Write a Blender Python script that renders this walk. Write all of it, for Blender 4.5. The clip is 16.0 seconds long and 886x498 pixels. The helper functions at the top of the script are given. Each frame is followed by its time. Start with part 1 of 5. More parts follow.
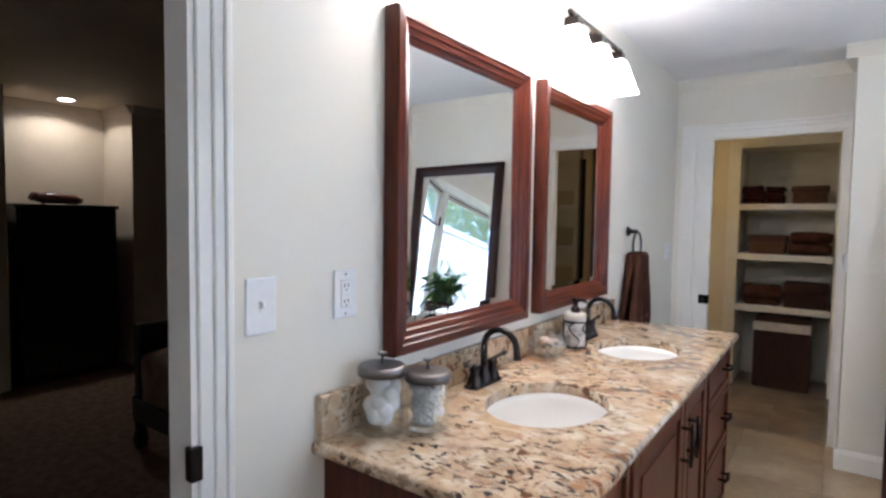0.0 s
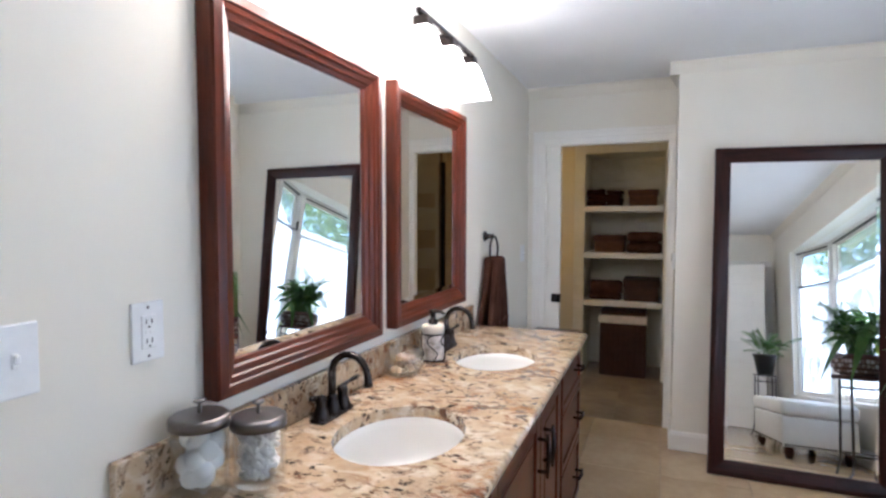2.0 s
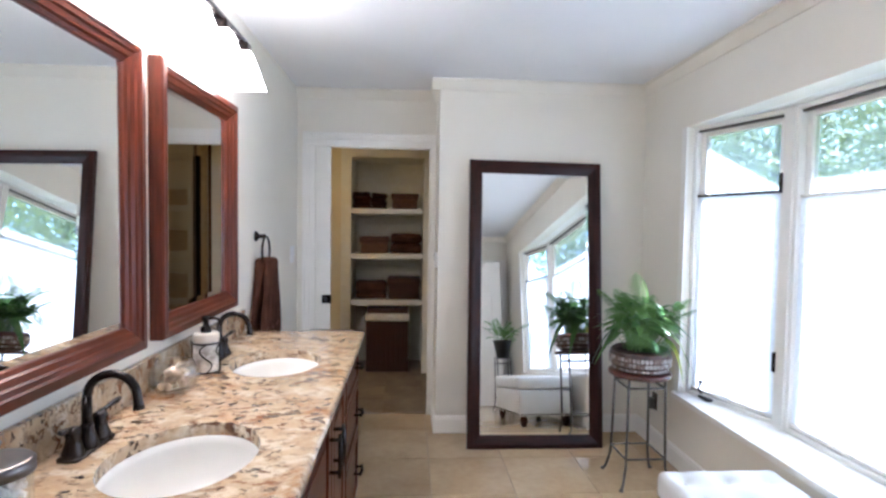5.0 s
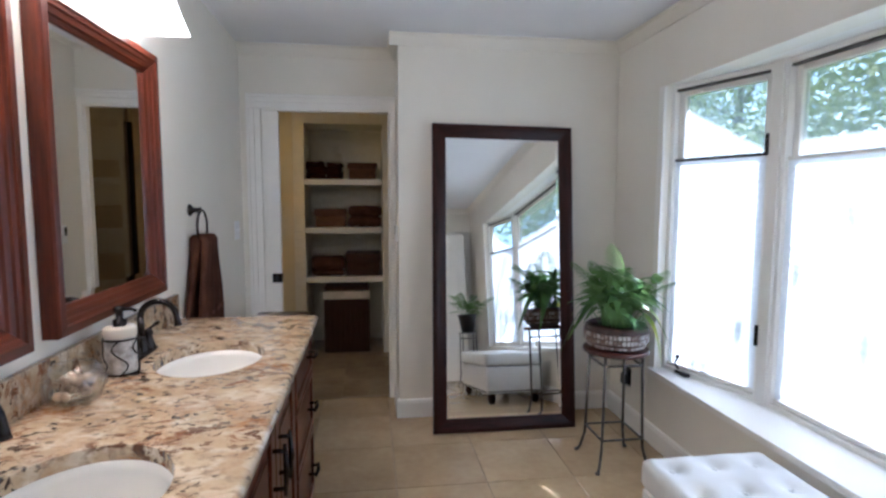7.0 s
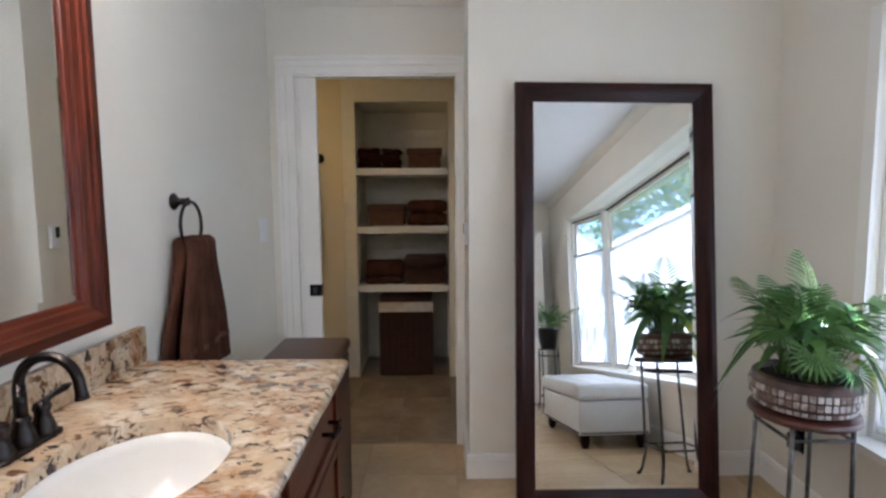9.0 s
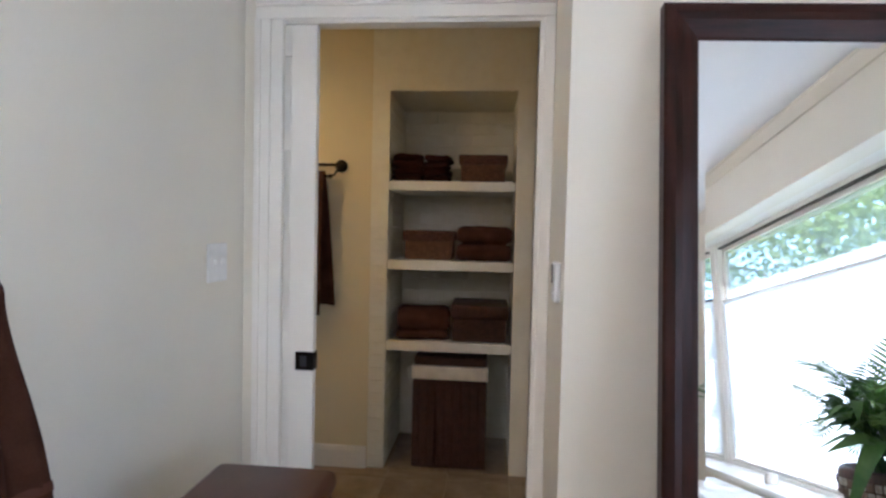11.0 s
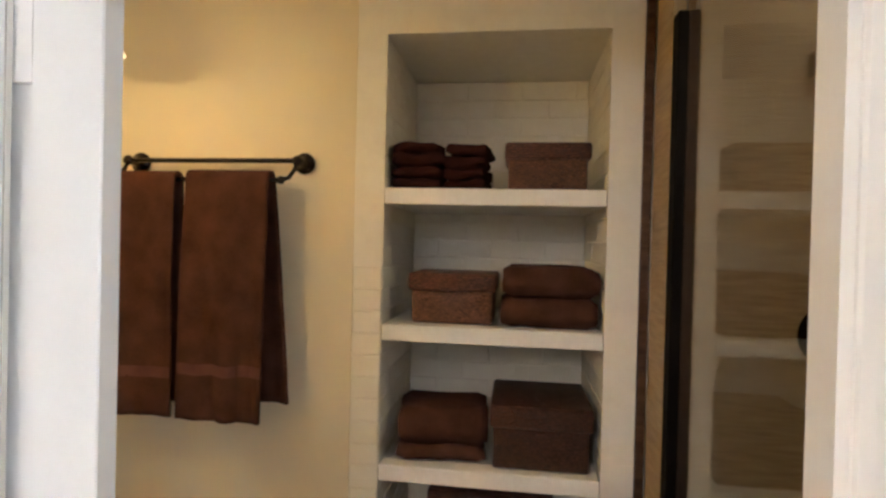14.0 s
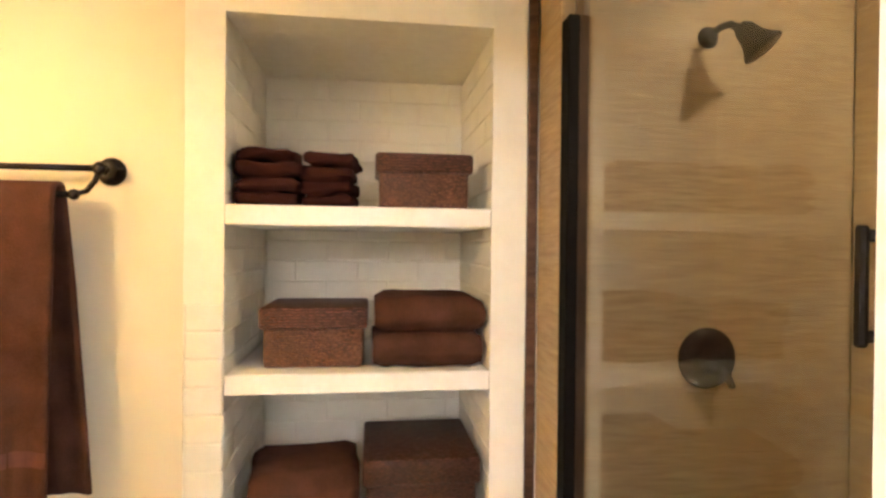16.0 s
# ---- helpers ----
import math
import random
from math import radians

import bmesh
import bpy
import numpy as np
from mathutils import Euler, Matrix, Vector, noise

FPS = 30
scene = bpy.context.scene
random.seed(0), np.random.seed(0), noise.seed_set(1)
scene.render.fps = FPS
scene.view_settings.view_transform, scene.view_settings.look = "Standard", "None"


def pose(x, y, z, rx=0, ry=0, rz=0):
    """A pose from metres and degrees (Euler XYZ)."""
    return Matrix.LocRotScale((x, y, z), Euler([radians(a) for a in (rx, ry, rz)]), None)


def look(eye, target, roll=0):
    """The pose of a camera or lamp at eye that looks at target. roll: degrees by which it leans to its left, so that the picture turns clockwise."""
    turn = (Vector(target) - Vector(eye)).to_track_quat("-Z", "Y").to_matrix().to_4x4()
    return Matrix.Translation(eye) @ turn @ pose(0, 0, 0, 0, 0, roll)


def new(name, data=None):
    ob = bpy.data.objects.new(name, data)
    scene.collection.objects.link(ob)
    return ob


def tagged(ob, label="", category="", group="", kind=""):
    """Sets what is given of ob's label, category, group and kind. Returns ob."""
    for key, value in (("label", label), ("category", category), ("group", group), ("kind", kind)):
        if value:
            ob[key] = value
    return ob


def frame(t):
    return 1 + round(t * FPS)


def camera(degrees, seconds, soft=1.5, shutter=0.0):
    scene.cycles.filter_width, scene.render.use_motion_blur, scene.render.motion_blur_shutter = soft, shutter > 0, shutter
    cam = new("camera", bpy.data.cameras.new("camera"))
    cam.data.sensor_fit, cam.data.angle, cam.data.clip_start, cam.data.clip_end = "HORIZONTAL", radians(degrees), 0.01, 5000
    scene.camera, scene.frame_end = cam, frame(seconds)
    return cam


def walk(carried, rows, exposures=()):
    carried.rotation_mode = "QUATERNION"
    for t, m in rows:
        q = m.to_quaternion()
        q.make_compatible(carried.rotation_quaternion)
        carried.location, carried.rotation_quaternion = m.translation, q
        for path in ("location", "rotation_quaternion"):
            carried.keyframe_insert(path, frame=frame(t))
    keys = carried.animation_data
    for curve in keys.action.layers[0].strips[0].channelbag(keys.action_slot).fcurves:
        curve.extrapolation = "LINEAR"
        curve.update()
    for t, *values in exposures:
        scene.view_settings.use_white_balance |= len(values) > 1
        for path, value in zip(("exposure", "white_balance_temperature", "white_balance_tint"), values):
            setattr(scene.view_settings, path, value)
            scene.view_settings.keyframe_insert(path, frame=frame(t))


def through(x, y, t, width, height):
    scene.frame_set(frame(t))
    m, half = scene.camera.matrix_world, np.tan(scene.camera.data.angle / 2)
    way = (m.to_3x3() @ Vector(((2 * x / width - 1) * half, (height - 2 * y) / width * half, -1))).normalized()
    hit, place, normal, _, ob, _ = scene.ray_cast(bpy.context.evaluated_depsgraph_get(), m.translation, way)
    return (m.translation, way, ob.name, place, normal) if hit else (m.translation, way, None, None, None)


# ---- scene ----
cam = camera(78.4, 16.0, soft=2.6)
PATH = [
    (0, (0.206, -0.37, 1.419), (-0.959, 1.252, 1.312), 0.8),
    (0.5, (0.181, -0.337, 1.43), (-0.872, 1.359, 1.31), 0.4),
    (1, (0.169, -0.307, 1.441), (-0.759, 1.461, 1.322), 0.2),
    (1.5, (0.183, -0.243, 1.454), (-0.646, 1.573, 1.34), -0.0),
    (2, (0.183, -0.213, 1.456), (-0.557, 1.641, 1.352), 0.1),
    (2.5, (0.14, -0.208, 1.463), (-0.472, 1.693, 1.369), 0.5),
    (3, (0.098, -0.208, 1.462), (-0.349, 1.74, 1.38), 0.6),
    (3.5, (0.075, -0.207, 1.466), (-0.212, 1.771, 1.386), 0.8),
    (4, (0.067, -0.214, 1.456), (-0.051, 1.781, 1.379), 0.9),
    (4.5, (0.069, -0.22, 1.453), (0.082, 1.778, 1.373), 1.0),
    (5, (0.075, -0.223, 1.441), (0.202, 1.771, 1.355), 0.9),
    (7.5, (0.111, 0.222, 1.418), (0.379, 2.193, 1.212), 0.2),
    (8, (0.136, 0.432, 1.402), (0.321, 2.412, 1.187), -0.2),
    (10.5, (0.101, 1.804, 1.347), (-0.018, 3.798, 1.248), 0.8),
    (11, (0.086, 2.085, 1.339), (-0.088, 4.077, 1.264), 1.3),
    (11.5, (0.072, 2.364, 1.335), (-0.163, 4.349, 1.265), 1.7),
    (12, (0.064, 2.637, 1.355), (-0.228, 4.615, 1.287), 1.8),
    (12.5, (0.037, 2.853, 1.375), (-0.3, 4.824, 1.309), 1.9),
    (13, (-0.008, 3.061, 1.387), (-0.349, 5.031, 1.341), 1.9),
    (13.5, (-0.022, 3.191, 1.402), (-0.343, 5.165, 1.373), 1.7),
    (14, (-0.058, 3.338, 1.422), (-0.323, 5.321, 1.402), 1.4),
    (14.5, (-0.065, 3.449, 1.443), (-0.235, 5.442, 1.442), 1.0),
    (15, (-0.083, 3.5, 1.464), (-0.104, 5.5, 1.468), 0.7),
    (15.5, (-0.1, 3.555, 1.483), (0.034, 5.55, 1.483), 0.7),
    (16, (-0.104, 3.591, 1.497), (0.154, 5.575, 1.483), 0.6),
]
EXPOSURES = [(0, 2.53, 4980, 17), (3.5, 2.60, 4980, 17), (5, 2.70, 4950, 17), (7.5, 2.03, 5000, 17), (8, 2.05, 5080, 17), (10.5, 2.72, 5060, 17), (11, 2.70, 5060, 17), (12.5, 3.10, 5120, 17), (13.5, 3.25, 5150, 16), (14, 3.45, 5280, 18), (15, 4.28, 5450, 18), (16, 4.78, 5450, 19)]
walk(cam, [(t, look(eye, target, roll)) for t, eye, target, roll in PATH], EXPOSURES)

# ---- world, sun and large lights ----
world = bpy.data.worlds.new("sky")
scene.world = world
world.use_nodes = True
wn = world.node_tree.nodes
sky = wn.new("ShaderNodeTexSky")
sky.sky_type, sky.sun_disc = "NISHITA", False
sky.sun_elevation, sky.sun_rotation = radians(61.3), radians(83)
wn["Background"].inputs["Strength"].default_value = 0.15
world.node_tree.links.new(sky.outputs[0], wn["Background"].inputs[0])
sun = new("sun", bpy.data.lights.new("sun", "SUN"))
sun.data.energy, sun.data.angle, sun.data.color = 5.0, radians(0.6), (1, 0.95, 0.87)
sun.matrix_world = look((10, 2.4, 16), (1.3, 1.4, 0.0))


def lamp(name, kind, at, energy, color, size=0.1, target=None):
    ob = new(name, bpy.data.lights.new(name, kind))
    ob.data.energy, ob.data.color = energy, color
    if kind == "AREA":
        ob.data.size = size
    else:
        ob.data.shadow_soft_size = size
    ob.matrix_world = look(at, target) if target else pose(*at)
    return ob


# ---- materials ----
def mat(name, color, rough=0.5, metal=0.0, other=None, scale=8.0, fine=120.0, mix=0.5, bump=0.1, stretch=(1, 1, 1), rnd=0.0, spec=0.5, coat=0.0, dist=0.002):
    m = bpy.data.materials.new(name)
    m.use_nodes = True
    n, l = m.node_tree.nodes, m.node_tree.links
    b = n["Principled BSDF"]
    b.inputs["Roughness"].default_value, b.inputs["Metallic"].default_value = rough, metal
    b.inputs["Specular IOR Level"].default_value = spec
    b.inputs["Coat Weight"].default_value = coat
    b.inputs["Coat Roughness"].default_value = 0.12
    tc = n.new("ShaderNodeTexCoord")
    mp = n.new("ShaderNodeMapping")
    mp.inputs["Scale"].default_value = stretch
    l.new(tc.outputs["Object"], mp.inputs[0])
    if rnd:
        oi = n.new("ShaderNodeObjectInfo")
        sc = n.new("ShaderNodeVectorMath")
        sc.operation = "SCALE"
        sc.inputs[0].default_value = (37.0, 91.0, 53.0)
        l.new(oi.outputs["Random"], sc.inputs["Scale"])
        l.new(sc.outputs[0], mp.inputs["Location"])
    n1, n2 = n.new("ShaderNodeTexNoise"), n.new("ShaderNodeTexNoise")
    n1.inputs["Scale"].default_value, n2.inputs["Scale"].default_value = scale, fine
    n1.inputs["Detail"].default_value = 6
    for t in (n1, n2):
        l.new(mp.outputs[0], t.inputs["Vector"])
    ramp = n.new("ShaderNodeValToRGB")
    other = other or tuple(c * 0.8 for c in color)
    ramp.color_ramp.elements[0].color, ramp.color_ramp.elements[1].color = (*other, 1), (*color, 1)
    ramp.color_ramp.elements[0].position, ramp.color_ramp.elements[1].position = 0.5 - 0.3 * mix, 0.5 + 0.3 * mix
    add = n.new("ShaderNodeMath")
    add.operation = "MULTIPLY_ADD"
    add.inputs[1].default_value = 0.3
    l.new(n2.outputs[0], add.inputs[0])
    sub = n.new("ShaderNodeMath")
    sub.operation = "SUBTRACT"
    sub.inputs[1].default_value = 0.15
    l.new(n1.outputs[0], sub.inputs[0])
    l.new(sub.outputs[0], add.inputs[2])
    last = add
    if rnd:
        ra = n.new("ShaderNodeMath")
        ra.operation = "MULTIPLY_ADD"
        ra.inputs[1].default_value = rnd
        l.new(oi.outputs["Random"], ra.inputs[0])
        rb = n.new("ShaderNodeMath")
        rb.operation = "SUBTRACT"
        rb.inputs[1].default_value = rnd / 2
        l.new(add.outputs[0], rb.inputs[0])
        l.new(rb.outputs[0], ra.inputs[2])
        last = ra
    l.new(last.outputs[0], ramp.inputs[0])
    l.new(ramp.outputs[0], b.inputs["Base Color"])
    if bump:
        bp = n.new("ShaderNodeBump")
        bp.inputs["Strength"].default_value, bp.inputs["Distance"].default_value = bump, dist
        l.new(add.outputs[0], bp.inputs["Height"])
        l.new(bp.outputs[0], b.inputs["Normal"])
    return m


def glow(name, color, strength):
    m = bpy.data.materials.new(name)
    m.use_nodes = True
    b = m.node_tree.nodes["Principled BSDF"]
    b.inputs["Base Color"].default_value = (*color, 1)
    b.inputs["Emission Color"].default_value = (*color, 1)
    b.inputs["Emission Strength"].default_value = strength
    return m


def glass(name, rough=0.0, tint=(1, 1, 1), ior=1.45):
    m = bpy.data.materials.new(name)
    m.use_nodes = True
    b = m.node_tree.nodes["Principled BSDF"]
    b.inputs["Base Color"].default_value = (*tint, 1)
    b.inputs["Transmission Weight"].default_value = 1
    b.inputs["Roughness"].default_value, b.inputs["IOR"].default_value = rough, ior
    return m


def clear_pane(name, tint, haze=0.0, edge=0.75):
    """Thin clear glass: straight through, with a gloss that grows at a slant, plus optional painted haze."""
    m = bpy.data.materials.new(name)
    m.use_nodes = True
    n, l = m.node_tree.nodes, m.node_tree.links
    t, g, x, f = n.new("ShaderNodeBsdfTransparent"), n.new("ShaderNodeBsdfGlossy"), n.new("ShaderNodeMixShader"), n.new("ShaderNodeLayerWeight")
    t.inputs[0].default_value = (*tint, 1)
    g.inputs["Roughness"].default_value = 0.02
    f.inputs["Blend"].default_value = 0.5
    p, a = n.new("ShaderNodeMath"), n.new("ShaderNodeMath")
    p.operation, a.operation = "POWER", "MULTIPLY_ADD"
    p.inputs[1].default_value, a.inputs[1].default_value, a.inputs[2].default_value = 2.6, edge, 0.06 * edge
    l.new(f.outputs["Facing"], p.inputs[0])
    l.new(p.outputs[0], a.inputs[0])
    l.new(a.outputs[0], x.inputs[0])
    l.new(t.outputs[0], x.inputs[1])
    l.new(g.outputs[0], x.inputs[2])
    # pale translucent layer that paints outdoor glare into the glass
    veil, both = n.new("ShaderNodeBsdfTranslucent"), n.new("ShaderNodeMixShader")
    veil.inputs[0].default_value = (0.86, 0.9, 0.95, 1)
    both.inputs[0].default_value = haze
    l.new(x.outputs[0], both.inputs[1])
    l.new(veil.outputs[0], both.inputs[2])
    l.new(both.outputs[0] if haze else x.outputs[0], n["Material Output"].inputs[0])
    return m


def mirror_mat(name):
    m = bpy.data.materials.new(name)
    m.use_nodes = True
    b = m.node_tree.nodes["Principled BSDF"]
    b.inputs["Base Color"].default_value = (0.9, 0.91, 0.9, 1)
    b.inputs["Metallic"].default_value, b.inputs["Roughness"].default_value = 1, 0.005
    return m


def cloth_glow(name, color, through):
    """A woven blind: part of the light goes through."""
    m = bpy.data.materials.new(name)
    m.use_nodes = True
    n, l = m.node_tree.nodes, m.node_tree.links
    d, t, x = n.new("ShaderNodeBsdfDiffuse"), n.new("ShaderNodeBsdfTranslucent"), n.new("ShaderNodeMixShader")
    no = n.new("ShaderNodeTexNoise")
    no.inputs["Scale"].default_value = 160
    ramp = n.new("ShaderNodeValToRGB")
    ramp.color_ramp.elements[0].color, ramp.color_ramp.elements[1].color = (*[c * 0.93 for c in color], 1), (*color, 1)
    l.new(no.outputs[0], ramp.inputs[0])
    l.new(ramp.outputs[0], d.inputs[0])
    l.new(ramp.outputs[0], t.inputs[0])
    x.inputs[0].default_value = through
    l.new(d.outputs[0], x.inputs[1])
    l.new(t.outputs[0], x.inputs[2])
    l.new(x.outputs[0], n["Material Output"].inputs[0])
    return m


def granite_mat():
    m = mat("granite", (0.60, 0.475, 0.32), 0.12, other=(0.45, 0.315, 0.18), scale=7, fine=60, mix=0.7, bump=0.0, coat=0.3)
    n, l = m.node_tree.nodes, m.node_tree.links
    b = n["Principled BSDF"]
    base = b.inputs["Base Color"].links[0].from_socket
    tc = [k for k in n if k.type == "TEX_COORD"][0]
    grain = n.new("ShaderNodeMapping")
    grain.inputs["Rotation"].default_value = (0, 0, radians(-32))
    grain.inputs["Scale"].default_value = (0.80, 1.15, 1.0)
    l.new(tc.outputs["Object"], grain.inputs["Vector"])

    def field(scale, lo, hi, detail, warp, rough):
        t = n.new("ShaderNodeTexNoise")
        t.inputs["Scale"].default_value, t.inputs["Detail"].default_value = scale, detail
        t.inputs["Roughness"].default_value, t.inputs["Distortion"].default_value = rough, warp
        l.new(grain.outputs[0], t.inputs["Vector"])
        r = n.new("ShaderNodeValToRGB")
        r.color_ramp.elements[0].position, r.color_ramp.elements[1].position = lo, hi
        l.new(t.outputs[0], r.inputs[0])
        return r.outputs[0]

    def blend(prev, color, scale, lo, hi, detail, warp, rough=0.6, clump=0):
        f = field(scale, lo, hi, detail, warp, rough)
        if clump:
            mu = n.new("ShaderNodeMath")
            mu.operation = "MULTIPLY"
            l.new(f, mu.inputs[0])
            l.new(field(clump, 0.40, 0.58, 3, 0.8, 0.5), mu.inputs[1])
            f = mu.outputs[0]
        x = n.new("ShaderNodeMix")
        x.data_type = "RGBA"
        l.new(f, x.inputs[0])
        l.new(prev, x.inputs[6])
        x.inputs[7].default_value = (*color, 1)
        return x.outputs[2]

    c = blend(base, (0.66, 0.56, 0.42), 13, 0.48, 0.62, 8, 0.5, 0.62)
    c = blend(c, (0.36, 0.17, 0.06), 5, 0.51, 0.62, 9, 0.9, 0.70, 2.4)
    c = blend(c, (0.24, 0.10, 0.04), 17, 0.54, 0.60, 8, 0.7, 0.66, 2.6)
    c = blend(c, (0.37, 0.28, 0.19), 34, 0.53, 0.60, 6, 0.5, 0.6, 5.0)
    c = blend(c, (0.14, 0.065, 0.03), 30, 0.545, 0.595, 6, 0.5, 0.62, 4.0)
    c = blend(c, (0.05, 0.033, 0.025), 42, 0.555, 0.59, 6, 0.4, 0.62, 7.0)
    l.new(c, b.inputs["Base Color"])
    return m


def weave_mat(name, a, b2, scale=52):
    m = mat(name, a, 0.45, other=b2, scale=30, fine=220, mix=0.8, bump=0)
    n, l = m.node_tree.nodes, m.node_tree.links
    tc = [k for k in n if k.type == "TEX_COORD"][0]
    w1, w2, st = n.new("ShaderNodeTexWave"), n.new("ShaderNodeTexNoise"), n.new("ShaderNodeMapping")
    w1.bands_direction = "Z"
    st.inputs["Scale"].default_value = (0.55, 0.55, 1.3)
    w1.inputs["Scale"].default_value, w2.inputs["Scale"].default_value = scale, scale * 3.2
    w1.inputs["Distortion"].default_value, w2.inputs["Distortion"].default_value = 4.0, 1.0
    mu = n.new("ShaderNodeMath")
    mu.operation = "MULTIPLY"
    l.new(tc.outputs["Object"], w1.inputs["Vector"])
    l.new(tc.outputs["Object"], st.inputs["Vector"])
    l.new(st.outputs[0], w2.inputs["Vector"])
    sharp = n.new("ShaderNodeValToRGB")
    sharp.color_ramp.elements[0].position, sharp.color_ramp.elements[1].position = 0.42, 0.66
    l.new(w2.outputs["Fac"], sharp.inputs[0])
    l.new(w1.outputs["Fac"], mu.inputs[0])
    l.new(sharp.outputs[0], mu.inputs[1])
    # raised strands get a 2.6 times lighter colour, painting in their highlights
    mx = n.new("ShaderNodeMix")
    mx.data_type = "RGBA"
    l.new(mu.outputs[0], mx.inputs[0])
    l.new(n["Principled BSDF"].inputs["Base Color"].links[0].from_socket, mx.inputs[6])
    mx.inputs[7].default_value = (*[min(1, 2.6 * c) for c in a], 1)
    l.new(mx.outputs[2], n["Principled BSDF"].inputs["Base Color"])
    bp = n.new("ShaderNodeBump")
    bp.inputs["Strength"].default_value, bp.inputs["Distance"].default_value = 1.0, 0.006
    l.new(mu.outputs[0], bp.inputs["Height"])
    l.new(bp.outputs[0], n["Principled BSDF"].inputs["Normal"])
    return m


def leafy(m, share_through):
    """Lets part of the light through a leaf."""
    n, l = m.node_tree.nodes, m.node_tree.links
    b = n["Principled BSDF"]
    t, x = n.new("ShaderNodeBsdfTranslucent"), n.new("ShaderNodeMixShader")
    l.new(b.inputs["Base Color"].links[0].from_socket, t.inputs[0])
    x.inputs[0].default_value = share_through
    l.new(b.outputs[0], x.inputs[1])
    l.new(t.outputs[0], x.inputs[2])
    l.new(x.outputs[0], n["Material Output"].inputs[0])
    return m


PAINT = mat("wall_paint", (0.845, 0.805, 0.71), 0.6, other=(0.825, 0.78, 0.68), scale=3, fine=300, bump=0.12, dist=0.001)
PAINT_W = mat("closet_paint", (0.80, 0.71, 0.50), 0.6, other=(0.77, 0.675, 0.465), scale=3, fine=300, bump=0.12, dist=0.001)
CEIL = mat("ceiling_paint", (0.89, 0.89, 0.89), 0.75, other=(0.87, 0.87, 0.87), scale=3, fine=200, bump=0.2, dist=0.001)
TRIM = mat("trim_paint", (0.91, 0.885, 0.83), 0.32, other=(0.88, 0.855, 0.80), scale=6, fine=90, bump=0.05)
BRICKW = mat("painted_brick", (0.87, 0.83, 0.71), 0.45, other=(0.83, 0.785, 0.66), scale=18, fine=140, bump=0.5, rnd=0.2, dist=0.003)
MORTARW = mat("painted_mortar", (0.86, 0.82, 0.70), 0.5, other=(0.82, 0.775, 0.65), scale=25, fine=160, bump=0.5)
SHELFW = mat("shelf_paint", (0.87, 0.845, 0.77), 0.4, scale=5, fine=60, bump=0.1, other=(0.78, 0.75, 0.67))
TILEF = mat("travertine_tile", (0.60, 0.455, 0.27), 0.15, other=(0.43, 0.305, 0.165), scale=3, fine=24, mix=1.0, bump=0.04, rnd=0.25)
TILEC = mat("mottled_stone_tile", (0.38, 0.29, 0.19), 0.3, other=(0.17, 0.115, 0.07), scale=4.5, fine=26, mix=0.8, bump=0.05, rnd=0.2)
GROUT = mat("grout", (0.44, 0.34, 0.22), 0.8, scale=20, fine=200, bump=0.3)
TILES = mat("shower_stone_tile", (0.46, 0.33, 0.165), 0.45, other=(0.29, 0.19, 0.085), scale=9, fine=60, mix=0.9, bump=1.0, stretch=(1.1, 1.1, 11), rnd=0.06, dist=0.003)
GROUTS = mat("shower_grout", (0.46, 0.33, 0.175), 0.8, scale=20, fine=200, bump=0.2)
CHERRY = mat("cherry_wood", (0.125, 0.027, 0.012), 0.28, other=(0.036, 0.008, 0.004), scale=5, fine=60, mix=0.8, bump=0.06, stretch=(14, 14, 1), coat=0.0, spec=0.25)
CHERRY_H = mat("cherry_wood_along", (0.125, 0.027, 0.012), 0.28, other=(0.036, 0.008, 0.004), scale=5, fine=60, mix=0.8, bump=0.06, stretch=(14, 1, 14), coat=0.0, spec=0.25)
CHERRY_X = mat("cherry_wood_across", (0.125, 0.027, 0.012), 0.28, other=(0.036, 0.008, 0.004), scale=5, fine=60, mix=0.8, bump=0.06, stretch=(1, 14, 14), coat=0.0, spec=0.25)
ESPRESSO = mat("espresso_wood", (0.038, 0.010, 0.007), 0.32, other=(0.014, 0.004, 0.003), scale=6, fine=60, bump=0.03, stretch=(10, 10, 1), coat=0.05, spec=0.22)
ESPRESSO_X = mat("espresso_wood_across", (0.038, 0.010, 0.007), 0.32, other=(0.014, 0.004, 0.003), scale=6, fine=60, bump=0.03, stretch=(1, 10, 10), coat=0.05, spec=0.22)
BRONZE = mat("oil_rubbed_bronze", (0.024, 0.017, 0.014), 0.24, 0.6, other=(0.02, 0.014, 0.012), scale=20, fine=150, bump=0.05)
IRON = mat("pewter_iron", (0.16, 0.15, 0.14), 0.4, 0.9, other=(0.07, 0.065, 0.06), scale=25, fine=150, bump=0.1)
STEEL = mat("dark_pewter", (0.21, 0.195, 0.19), 0.34, 1.0, scale=8, fine=120, bump=0.04, stretch=(1, 1, 6))
PORC = mat("porcelain", (0.86, 0.85, 0.82), 0.08, scale=3, fine=40, bump=0, other=(0.84, 0.83, 0.8), coat=0.5)
PLASTIC = mat("white_plastic", (0.88, 0.88, 0.87), 0.3, scale=6, fine=60, bump=0, other=(0.8, 0.8, 0.8))
CHANNEL = mat("dark_channel", (0.006, 0.0045, 0.0035), 0.7, scale=6, fine=60, bump=0.05, spec=0.08, other=(0.004, 0.003, 0.0025))
DARKPL = mat("dark_plastic", (0.02, 0.02, 0.022), 0.4, scale=6, fine=60, bump=0)
GRANITE = granite_mat()
MIRROR = mirror_mat("mirror_glass")
# last value: share of painted glare that pales the view outside
PANE = clear_pane("window_glass", (0.99, 1.0, 0.985), 0.22)
